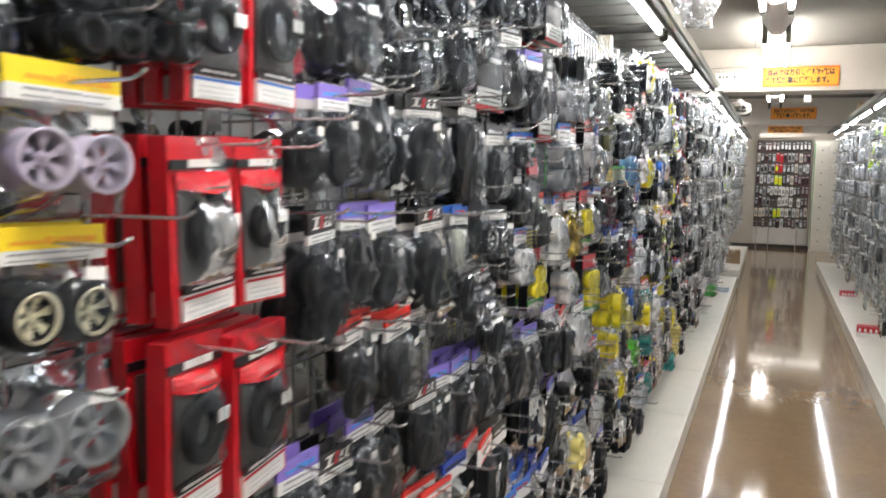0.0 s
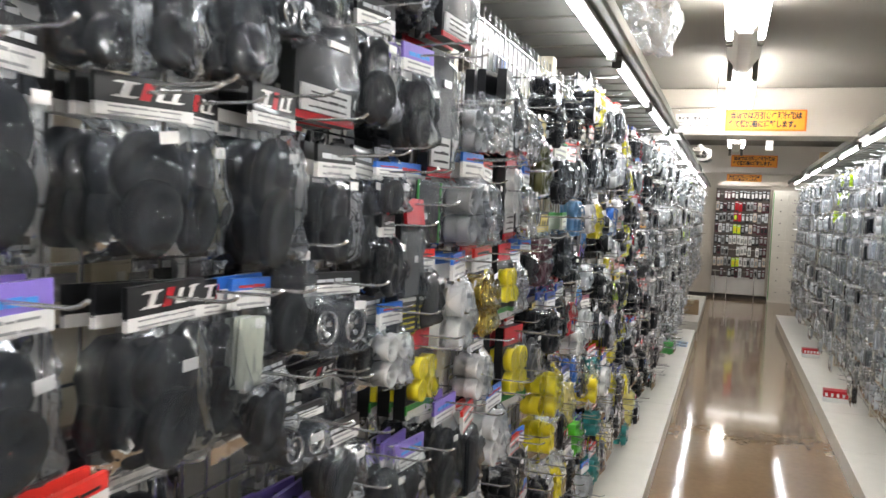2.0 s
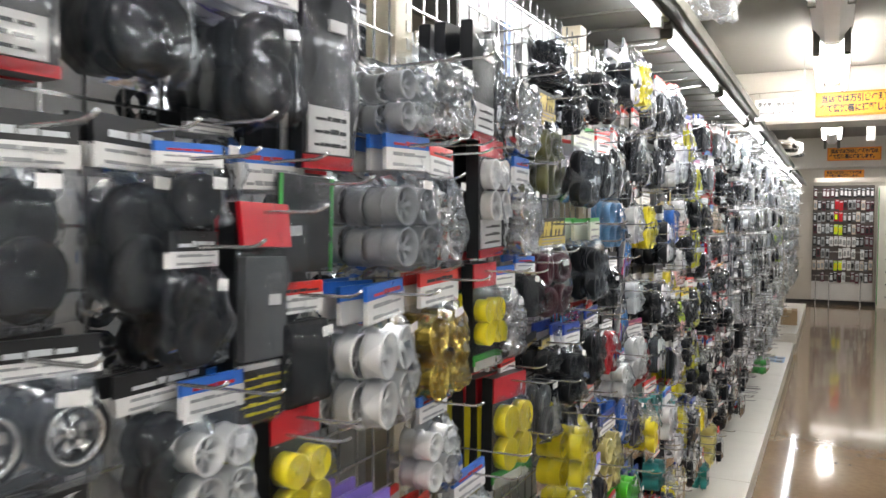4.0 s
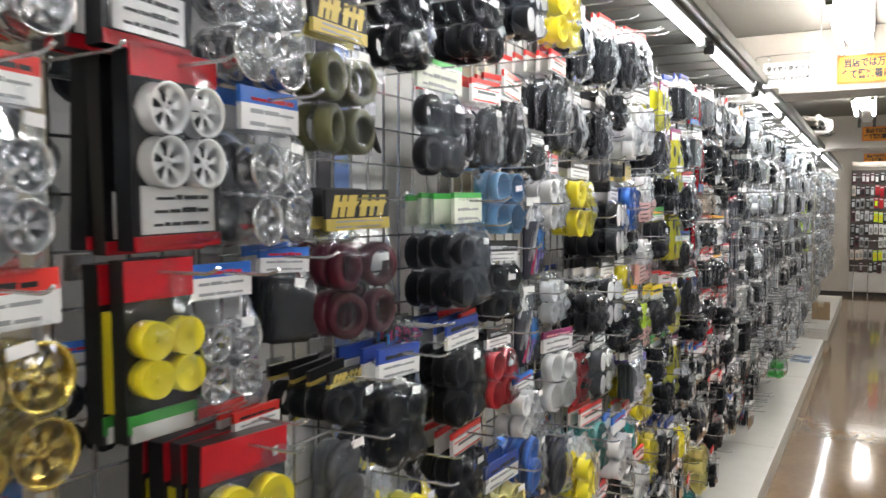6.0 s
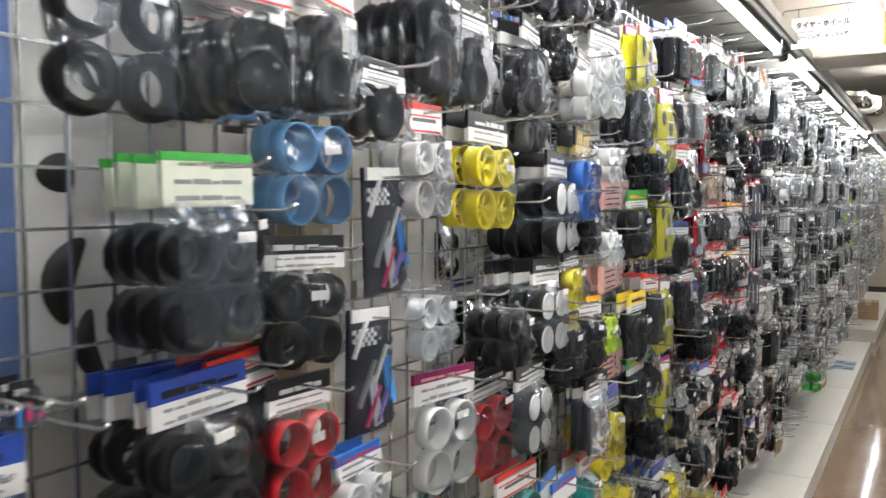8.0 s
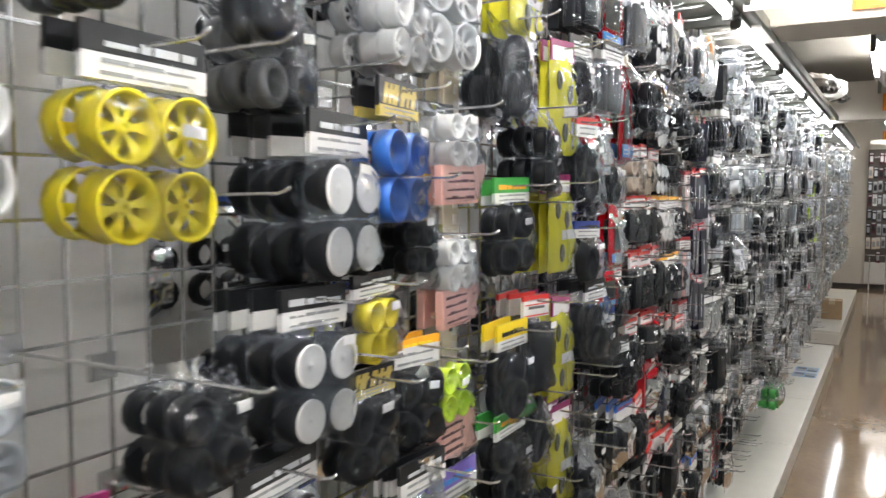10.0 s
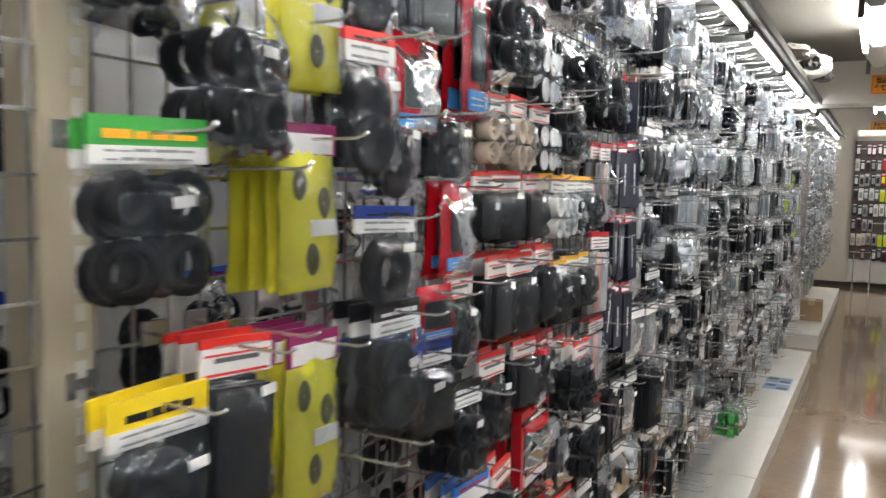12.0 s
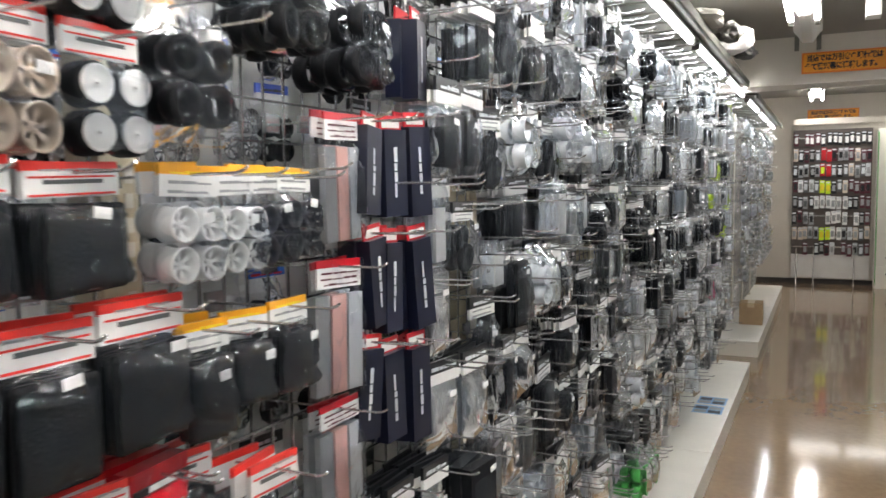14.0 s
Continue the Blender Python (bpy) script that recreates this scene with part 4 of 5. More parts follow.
hang("P", "slick", "black", 2.389, 1.766, 0.105, 0.170, 4)
hang("W", "slick", "black", 2.431, 1.577, 0.105, 0.206, 4, xf=-0.205)
hang("CY", "wheel", "yellow", 2.447, 1.293, 0.082, 0.154, 3)
hang("WR", "block", "black", 2.450, 1.430, 0.078, 0.137, 1)
hang("CD", "none", "black", 2.474, 1.553, 0.085, 0.109, 1)
hang("CK", "none", "black", 2.511, 1.786, 0.084, 0.225, 4)
hang("CK", "none", "black", 2.573, 1.951, 0.130, 0.139, 3)
hang("P", "slick", "black", 2.596, 1.142, 0.105, 0.211, 5)
hang("W", "wheel", "white", 2.636, 1.416, 0.126, 0.190, 4)
hang("P", "slick", "black", 2.649, 0.910, 0.105, 0.230, 5)
hang("N", "wheel", "grey", 2.687, 1.726, 0.082, 0.108, 3)
hang("W", "wheel", "grey", 2.699, 1.616, 0.110, 0.193, 4)
hang("N", "tyre", "grey", 2.775, 1.574, 0.130, 0.144, 2, xf=-0.205)
hang("W", "wheel", "white", 2.781, 1.241, 0.088, 0.148, 2)
hang("WR", "wheel", "gold", 2.801, 1.424, 0.129, 0.192, 2)
hang("WR", "wheel", "chrome", 2.806, 1.612, 0.099, 0.189, 3)
hang("N", "wheel", "chrome", 2.812, 1.754, 0.123, 0.128, 2)
hang("CK", "none", "black", 2.968, 1.829, 0.114, 0.194, 3)
hang("CY", "wheel", "yellow", 2.974, 1.427, 0.083, 0.184, 2)
hang("CK", "wheel", "white", 3.003, 1.639, 0.122, 0.202, 3)
hang("W", "wheel", "chrome", 3.061, 1.420, 0.088, 0.168, 1)
hang("CY", "wheel", "yellow", 3.100, 1.215, 0.128, 0.204, 5)
hang("N", "wheel", "chrome", 3.125, 1.781, 0.140, 0.155, 2)
hang("W", "wheel", "chrome", 3.138, 1.620, 0.119, 0.189, 3)
hang("WR", "wheel", "white", 3.144, 1.233, 0.084, 0.114, 4, xf=-0.205)
hang("W", "block", "black", 3.164, 1.433, 0.082, 0.118, 2)
hang("Y", "tyre", "olive", 3.286, 1.762, 0.130, 0.223, 2)
hang("N", "slick", "slate", 3.287, 1.183, 0.105, 0.142, 2)
hang("Y", "tyre", "black", 3.292, 1.260, 0.098, 0.073, 5)
hang("N", "tyre", "black", 3.315, 1.890, 0.128, 0.111, 2)
hang("Y", "tyre", "maroon", 3.319, 1.506, 0.130, 0.215, 3)
hang("CP", "none", "black", 3.408, 1.317, 0.020, 0.040, 2)
hang("CP", "none", "black", 3.431, 1.316, 0.020, 0.040, 2)
hang("N", "tyre", "black", 3.451, 1.840, 0.130, 0.140, 2)
hang("CP", "none", "black", 3.458, 1.313, 0.020, 0.040, 2)
hang("G", "tyre", "black", 3.556, 1.723, 0.130, 0.189, 1)
hang("B", "tyre", "black", 3.642, 1.284, 0.130, 0.183, 5)
hang("G", "tyre", "black", 3.660, 1.506, 0.130, 0.207, 5)
hang("R", "tyre", "black", 3.704, 1.074, 0.130, 0.165, 4, xf=-0.205)
hang("N", "tyre", "black", 3.705, 1.890, 0.120, 0.140, 4)
hang("R", "tyre", "black", 3.720, 1.293, 0.123, 0.168, 2, xf=-0.205)
hang("R", "slick", "black", 3.728, 1.713, 0.110, 0.160, 5)
hang("N", "slick", "black", 3.728, 1.461, 0.075, 0.117, 3, xf=-0.205)
hang("K", "ring", "red", 3.787, 1.255, 0.107, 0.152, 1)
hang("K", "tyre", "black", 3.805, 1.416, 0.130, 0.151, 2)
hang("B", "wheel", "paleyel", 3.807, 0.984, 0.140, 0.200, 6)
hang("N", "ring", "powder", 3.809, 1.572, 0.140, 0.135, 2)
hang("R", "slick", "black", 3.848, 1.742, 0.120, 0.180, 5)
hang("CB", "none", "black", 3.931, 1.317, 0.085, 0.168, 1)
hang("N", "slick", "blue", 3.955, 1.015, 0.120, 0.150, 3)
hang("CB", "none", "black", 3.957, 1.503, 0.085, 0.171, 1)
hang("N", "wheel", "brightgreen", 4.035, 0.781, 0.120, 0.180, 2)
hang("R", "wheel", "white", 4.053, 1.598, 0.109, 0.166, 2)
hang("N", "wheel", "fog", 4.070, 1.335, 0.116, 0.107, 1)
hang("R", "slick", "black", 4.092, 1.830, 0.105, 0.224, 6)
hang("M", "ring", "white", 4.114, 1.204, 0.160, 0.179, 1)
hang("N", "wheel", "yellow", 4.118, 2.022, 0.120, 0.190, 2)
hang("N", "slick", "navy", 4.119, 0.991, 0.105, 0.177, 4)
hang("K", "slick", "black", 4.194, 1.769, 0.105, 0.161, 3)
hang("K", "wheel", "yellow", 4.246, 1.602, 0.140, 0.186, 2)
hang("K", "ring", "red", 4.296, 1.161, 0.140, 0.173, 1, xf=-0.205)
hang("R", "ring", "teal", 4.361, 0.972, 0.140, 0.178, 2)
hang("K", "slick", "black", 4.409, 1.787, 0.105, 0.171, 2)
hang("K", "dish", "white", 4.413, 1.162, 0.145, 0.162, 2)
hang("N", "tyre", "slate", 4.455, 1.680, 0.114, 0.126, 3, xf=-0.205)
hang("K", "dish", "white", 4.480, 1.346, 0.123, 0.181, 5)
hang("K", "dish", "white", 4.528, 1.553, 0.144, 0.198, 5)
hang("Y", "tyre", "black", 4.595, 1.229, 0.123, 0.143, 2)
hang("K", "ring", "yellow", 4.601, 1.354, 0.116, 0.112, 1)
hang("Y", "ring", "blue", 4.659, 1.608, 0.122, 0.198, 2)
hang("K", "wheel", "white", 4.663, 1.768, 0.120, 0.140, 3)
hang("OW", "tyre", "black", 4.710, 1.252, 0.111, 0.154, 3)
hang("OW", "tyre", "black", 4.744, 1.493, 0.076, 0.185, 4, xf=-0.205)
hang("K", "wheel", "white", 4.791, 1.857, 0.140, 0.214, 3)
hang("PF", "wheel", "lime", 4.805, 1.216, 0.102, 0.166, 1)
hang("PF", "wheel", "white", 4.808, 1.409, 0.092, 0.155, 2)
hang("PF", "wheel", "white", 4.817, 1.600, 0.109, 0.158, 2)
hang("P", "wheel", "yellow", 4.818, 1.025, 0.140, 0.205, 3)
hang("O", "tyre", "black", 4.877, 1.098, 0.123, 0.166, 2, xf=-0.205)
hang("N", "wheel", "yellow", 4.932, 0.787, 0.140, 0.190, 3)
hang("GN", "tyre", "black", 5.029, 1.485, 0.130, 0.166, 2)
hang("GN", "tyre", "black", 5.033, 1.066, 0.130, 0.161, 2)
hang("N", "slick", "black", 5.039, 1.777, 0.105, 0.197, 4)
hang("U", "slickv", "black", 5.040, 1.227, 0.115, 0.179, 2)
hang("YB", "none", "yellow", 5.070, 1.896, 0.120, 0.150, 3)
hang("YB", "none", "yellow", 5.258, 1.492, 0.092, 0.194, 4)
hang("YB", "none", "yellow", 5.260, 1.760, 0.092, 0.224, 2)
hang("YB", "none", "yellow", 5.268, 1.021, 0.092, 0.211, 3)
hang("YB", "none", "yellow", 5.269, 1.250, 0.092, 0.207, 4)
hang("B", "tyrebig", "black", 5.425, 1.396, 0.125, 0.139, 1)
hang("N", "slick", "black", 5.441, 1.532, 0.105, 0.126, 2)
hang("RB", "none", "red", 5.493, 1.644, 0.110, 0.140, 2)
hang("B", "block", "black", 5.537, 1.189, 0.125, 0.141, 5)
hang("RB", "none", "red", 5.552, 1.962, 0.120, 0.170, 1)
hang("RB", "none", "red", 5.559, 1.277, 0.095, 0.088, 1)
hang("N", "slick", "black", 5.592, 1.549, 0.097, 0.114, 3)
hang("RB", "none", "red", 5.630, 1.438, 0.095, 0.151, 2)
hang("RB", "none", "red", 5.668, 1.779, 0.095, 0.244, 3)
hang("R", "block", "black", 5.716, 1.449, 0.075, 0.115, 2)
hang("R", "wheel", "tan", 5.750, 1.581, 0.078, 0.118, 2)
hang("R", "tyre", "black", 5.770, 1.129, 0.100, 0.170, 3)
hang("R", "block", "black", 5.785, 1.306, 0.112, 0.148, 3)
hang("R", "block", "black", 5.807, 1.451, 0.106, 0.127, 2)
hang("R", "wheel", "tan", 5.860, 1.589, 0.107, 0.130, 2)
hang("R", "block", "black", 5.884, 1.303, 0.102, 0.155, 2)
hang("R", "block", "black", 5.918, 1.133, 0.105, 0.131, 2)
hang("R", "block", "black", 5.924, 1.453, 0.121, 0.125, 2)
hang("R", "dish", "white", 5.955, 1.737, 0.110, 0.150, 2)
hang("R", "dish", "white", 5.964, 1.582, 0.091, 0.124, 1)
hang("CR", "tyre", "black", 6.002, 0.983, 0.160, 0.160, 3)
hang("R", "block", "black", 6.003, 1.313, 0.125, 0.153, 2)
hang("CR", "none", "black", 6.021, 1.128, 0.094, 0.153, 5)
hang("R", "block", "black", 6.048, 1.122, 0.125, 0.135, 2, xf=-0.205)
hang("OW", "wheel", "white", 6.076, 1.452, 0.086, 0.130, 2)
hang("OW", "block", "black", 6.086, 1.275, 0.075, 0.136, 2)
hang("OW", "wheel", "white", 6.146, 1.452, 0.075, 0.130, 2)
hang("OW", "block", "black", 6.162, 1.273, 0.075, 0.116, 1)
hang("OW", "wheel", "navy", 6.207, 1.451, 0.075, 0.128, 2)
hang("OW", "block", "black", 6.245, 1.280, 0.087, 0.122, 1)
hang("OW", "wheel", "navy", 6.264, 1.449, 0.075, 0.121, 2)
hang("N", "tyre", "black", 6.279, 1.748, 0.120, 0.140, 4)
hang("CR", "tyre", "black", 6.350, 0.914, 0.120, 0.180, 3)
hang("PS", "none", "pink", 6.360, 1.112, 0.120, 0.170, 2)
hang("PS", "none", "pink", 6.368, 1.321, 0.120, 0.207, 2)
hang("PS", "none", "pink", 6.383, 1.535, 0.120, 0.196, 2)
hang("NV", "none", "navy", 6.455, 1.193, 0.055, 0.164, 2)
hang("N", "tyre", "black", 6.459, 1.717, 0.120, 0.140, 4)
hang("NV", "none", "navy", 6.461, 1.364, 0.055, 0.162, 2)
hang("NV", "none", "navy", 6.468, 1.538, 0.055, 0.157, 2)
hang("NV", "none", "navy", 6.514, 1.182, 0.055, 0.171, 2)
hang("NV", "none", "navy", 6.519, 1.361, 0.055, 0.169, 2)
hang("NV", "none", "navy", 6.527, 1.542, 0.055, 0.163, 2)
hang("NV", "none", "navy", 6.606, 1.171, 0.055, 0.190, 2)
hang("NV", "none", "navy", 6.612, 1.359, 0.055, 0.181, 2)
hang("NV", "none", "navy", 6.614, 1.554, 0.055, 0.178, 2)
hang("NV", "none", "navy", 6.623, 1.728, 0.055, 0.154, 2)
hang("K", "slick", "black", 6.806, 1.391, 0.105, 0.138, 2)
hang("K", "slick", "black", 6.897, 1.199, 0.105, 0.181, 1)
hang("K", "slick", "black", 6.933, 1.584, 0.105, 0.171, 3)
hang("RB", "none", "red", 6.953, 0.590, 0.140, 0.260, 1)
hang("N", "slick", "black", 7.038, 1.881, 0.105, 0.247, 4)
hang("N", "block", "black", 7.096, 1.278, 0.125, 0.181, 3)
hang("K", "block", "black", 7.290, 0.986, 0.125, 0.230, 5)
hang("K", "slick", "black", 7.321, 1.591, 0.105, 0.167, 4)
hang("N", "slick", "black", 7.337, 1.787, 0.120, 0.160, 4)
hang("K", "wheel", "grey", 7.469, 1.833, 0.140, 0.168, 4)
hang("K", "slick", "grey", 7.526, 1.416, 0.105, 0.181, 5)
hang("K", "block", "black", 7.667, 1.193, 0.125, 0.164, 5)
hang("K", "slick", "black", 7.703, 1.811, 0.120, 0.170, 5)
hang("K", "slick", "grey", 7.736, 1.617, 0.105, 0.194, 3)
hang("K", "tyre", "black", 7.813, 1.385, 0.120, 0.140, 3)
hang("K", "wheel", "chrome", 8.104, 0.920, 0.120, 0.140, 5)
hang("K", "wheel", "chrome", 8.109, 0.769, 0.120, 0.170, 5)
hang("K", "tyre", "black", 8.109, 1.853, 0.140, 0.220, 2)
hang("N", "wheel", "chrome", 8.114, 1.161, 0.120, 0.140, 4)
hang("K", "slick", "black", 8.197, 1.644, 0.105, 0.218, 3)
hang("K", "tyre", "black", 8.294, 1.377, 0.120, 0.150, 3)
hang("K", "block", "black", 8.427, 1.383, 0.125, 0.163, 4)
hang("N", "wheel", "fog", 9.014, 1.986, 0.140, 0.250, 4)
hang("N", "wheel", "chrome", 9.114, 1.639, 0.140, 0.220, 4)
hang("N", "wheel", "chrome", 9.160, 1.160, 0.120, 0.190, 3)
hang("N", "tyre", "black", 9.742, 0.735, 0.120, 0.160, 3)
hang("K", "wheel", "chrome", 10.115, 1.382, 0.120, 0.180, 5)
hang("N", "wheel", "fog", 10.318, 2.060, 0.140, 0.240, 4)
hang("N", "wheel", "lime", 10.415, 1.375, 0.120, 0.100, 3)
hang("N", "slick", "hotpink", 10.564, 0.854, 0.140, 0.200, 1)
hang("N", "wheel", "lime", 10.673, 1.577, 0.120, 0.140, 4)
hang("N", "wheel", "lime", 11.080, 1.166, 0.120, 0.110, 2)
hang("N", "wheel", "lime", 11.194, 2.016, 0.120, 0.130, 2)
hang("N", "wheel", "lime", 11.230, 1.364, 0.120, 0.130, 3)
keep_clear(2.33, 2.47, 1.56, 1.79)
keep_clear(2.52, 2.645, 1.42, 1.63)
keep_clear(3.376, 3.494, 1.324, 1.635)
keep_clear(4.865, 4.955, 0.9, 2.0)


def free(y0, y1, z0, z1, lap=0.012):
    for a, b, c, d in TAKEN:
        if min(y1, b) - max(y0, a) > 0.012 and min(z1, d) - max(z0, c) > lap:
            return False
    return True


def fill(y0, y1, tops, choices, low, gap=0.006, chance=1.0, xf=-0.16, lap=0.012):
    """Hangs further packets in the free places of a stretch."""
    for z in tops:
        y = y0
        while y < y1:
            w, h = RNG.uniform(0.088, 0.12), RNG.uniform(0.16, 0.19)
            zz = z + RNG.uniform(-0.012, 0.012)
            for cut in (0.86, 0.78):
                if not free(y, y + w, zz - h, zz, lap):
                    h *= cut
                    zz += RNG.choice((0.0, 0.025))
            if free(y, y + w, zz - h, zz, lap):
                if RNG.random() < chance:
                    head, kind, colour, n = RNG.choice(choices)
                    hang(head, kind, colour, y + w / 2, zz, w, h, n, low, xf + RNG.uniform(-0.025, 0.02), True)
                elif z < 1.9:
                    bare_hook(y + w / 2, zz, RNG.uniform(0.16, 0.23))
                y += w + gap
            else:
                y += 0.03


DARKS = [("K", "slick", "black", 3), ("N", "tyre", "black", 3), ("K", "tyre", "black", 3), ("B", "tyre", "black", 3), ("N", "slick", "black", 3), ("N", "tyre", "black", 3), ("R", "tyre", "black", 3), ("B", "block", "black", 3)]
MIXED = DARKS + [("R", "block", "black", 3), ("W", "slick", "black", 3), ("N", "block", "black", 3), ("WR", "slick", "black", 3), ("K", "dish", "white", 2), ("R", "slick", "black", 3), ("K", "flat", "slate", 4)]
LOWER = DARKS + [("P", "slick", "black", 4), ("W", "slick", "black", 3), ("R", "block", "black", 3), ("B", "slick", "black", 4), ("B", "wheel", "paleyel", 3), ("R", "ring", "teal", 2), ("N", "slick", "navy", 2), ("N", "wheel", "yellow", 3), ("W", "wheel", "white", 2), ("R", "wheel", "white", 2), ("W", "wheel", "fog", 3), ("N", "flat", "fog", 4), ("K", "flat", "slate", 4)]
CLEARS = [("K", "flat", "black", 6), ("K", "flat", "black", 6), ("K", "flat", "white", 5), ("N", "flat", "fog", 6), ("K", "flat", "black", 5), ("N", "flat", "slate", 5), ("K", "slick", "black", 4), ("N", "block", "black", 4), ("N", "wheel", "fog", 2), ("N", "flat", "white", 4), ("K", "flat", "grey", 4)]
TOPS = (1.975, 1.80, 1.625, 1.45, 1.275, 1.10, 0.925, 0.75, 0.575, 0.43)
fill(0.55, 2.4, TOPS[:6], [("K", "slick", "black", 3), ("N", "slickv", "black", 3), ("Z", "slick", "black", 3), ("P", "slick", "black", 3), ("N", "slick", "black", 3)], False, xf=-0.2, lap=0.045)
fill(2.4, 3.3, TOPS[:5], MIXED, False, chance=0.3)
fill(3.3, 4.4, TOPS[:5], MIXED, False, chance=0.4)
fill(4.4, 5.9, TOPS[:5], MIXED, False, chance=0.75)
fill(5.9, 6.4, TOPS[:5], MIXED, False, chance=0.4)
fill(2.4, 6.4, TOPS[5:6], LOWER, False, chance=0.9)
BULK["on"] = True
fill(0.55, 6.4, TOPS[6:], LOWER, True, chance=0.9)
BULK["on"] = False
flush("packets_behind", "further packets hung behind the front ones", "packets")
BULK["on"] = True
keep = TAKEN
TAKEN = [(3.25, 4.5, 0.7, 2.0)]
fill(0.9, 10.5, TOPS[:9], [("N", "slick", "black", 1), ("N", "tyre", "black", 1), ("N", "wheel", "grey", 1), ("K", "slick", "black", 1), ("B", "tyre", "black", 1), ("N", "wheel", "chrome", 1), ("W", "tyre", "black", 1), ("N", "wheel", "white", 1)], True, gap=0.03, chance=0.85, xf=-0.55)
TAKEN = keep
flush("packets_beyond", "packets on the far side seen through the grid", "packets")
fill(6.4, 8.4, TOPS, CLEARS, True)
fill(8.4, 11.4, TOPS, CLEARS, True, gap=0.025, chance=0.9)
for z in TOPS:
    for k in range(46):
        bare_hook(6.7 + k * 0.1 + RNG.uniform(-0.03, 0.03), z + RNG.uniform(-0.06, 0.06), RNG.choice((0.2, 0.23, 0.26)))
flush("packets_far", "far rows of clear and black packets on hooks", "packets")
fill(12.25, 15.9, TOPS[:8], [("N", "wheel", "fog", 1), ("N", "wheel", "chrome", 1), ("K", "wheel", "grey", 1)], True, gap=0.07, chance=0.85)
flush("packets_end_run", "sparse clear packets on the far shelving run", "packets")
BULK["on"] = False

# ---- goods across the aisle ----
TAKEN = []
BULK["mirror"] = True
for yy, zz in ((8.8, 1.98), (8.95, 1.82), (9.15, 1.66), (9.0, 1.05)):
    hang("N", "wheel", "lime", yy, zz, 0.13, 0.12, 3, True)
ACROSS = [("N", "flat", "slate", 3), ("N", "flat", "grey", 3), ("K", "flat", "grey", 2), ("N", "wheel", "fog", 1), ("K", "flat", "black", 3), ("N", "wheel", "grey", 1), ("N", "flat", "fog", 2)]
fill(5.9, 6.6, TOPS, ACROSS, True, gap=0.05)
BULK["on"] = True
fill(3.5, 5.85, TOPS, ACROSS, True, gap=0.05)
fill(6.65, 13.3, TOPS, ACROSS, True, gap=0.05, chance=0.8)
flush("packets_across", "rows of clear and grey packets across the aisle", "packets")
BULK["on"] = BULK["mirror"] = False


def red_box(x, y, rz, w, d, h):
    t = thing("card_box", x, y, 0.131, "red and white cardboard tray box on the base deck", "box", "boxes on the deck", rz=rz)
    bm = bmesh.new()
    box(bm, -w / 2, w / 2, -d / 2, d / 2, 0.0, h, 0.003)
    part("carton", bm, paint("red"), t)
    bm = bmesh.new()
    box(bm, -w / 2 - 0.0015, w / 2 + 0.0015, -d / 2 - 0.0015, d / 2 + 0.0015, 0.0, h * 0.42)
    part("white_band", bm, paint("white"), t)
    bm = bmesh.new()
    for k in range(5):
        box(bm, -w / 2 + 0.012 + k * w / 5.4, -w / 2 + 0.03 + k * w / 5.4, -d / 2 - 0.0024, -d / 2 - 0.0014, h * 0.5, h * 0.8)
    part("print", bm, paint("white"), t)


red_box(1.19, 10.1, 4, 0.16, 0.10, 0.09)
red_box(1.20, 7.95, -3, 0.22, 0.12, 0.09)


def deck_sheet(y, w, cells):
    t = thing("picture_sheet", -0.115, y, 0.1315, "blue printed sheet lying on the cream base deck", "sheet")
    bm = bmesh.new()
    box(bm, -0.08, 0.08, -w / 2, w / 2, 0.0, 0.0012)
    part("sheet", bm, shader("pale_blue_paper", (0.22, 0.42, 0.68), rough=0.4, vary=0.1, scale=30), t)
    rng = random.Random(3)
    for i in range(2):
        for j in range(cells):
            bm = bmesh.new()
            a = -w / 2 + 0.012 + j * (w - 0.02) / cells
            box(bm, -0.07 + i * 0.075, -0.005 + i * 0.075, a, a + (w - 0.03) / cells - 0.01, 0.0012, 0.0018)
            part("picture", bm, paint(rng.choice(("navy", "grey", "red", "sky", "navy"))), t)


deck_sheet(10.02, 0.16, 2)
deck_sheet(10.22, 0.16, 2)


def green_packs():
    """Green wheel packets hung low over the deck."""
    for k in range(5):
        hang("N", "wheel", "green", 8.05 + 0.05 * k, 0.50 - 0.004 * k, 0.11, 0.15, 3, True, -0.10 + 0.012 * (k % 2))


green_packs()


def shop_bag():
    """Crumpled clear bag lying on the canopy."""
    t = thing("plastic_bag", -0.01, 4.40, 2.262, "crumpled clear plastic bag lying on the shelf canopy", "bag")
    bm = bmesh.new()
    bmesh.ops.create_icosphere(bm, subdivisions=4, radius=1.0)
    for v in bm.verts:
        n = noise.noise(v.co * 1.7) * 0.35 + noise.noise(v.co * 4.1) * 0.2
        v.co = Vector((v.co.x * 0.12 * (1 + n), v.co.y * 0.2 * (1 + n), v.co.z * 0.115 * (1 + n)))
        v.co.z = max(v.co.z, -0.119)
    for f in bm.faces:
        f.smooth = True
    part("film", bm, film_material("limp_bag_film", milky=0.16, haze=(0.86, 0.85, 0.83)), t)


shop_bag()


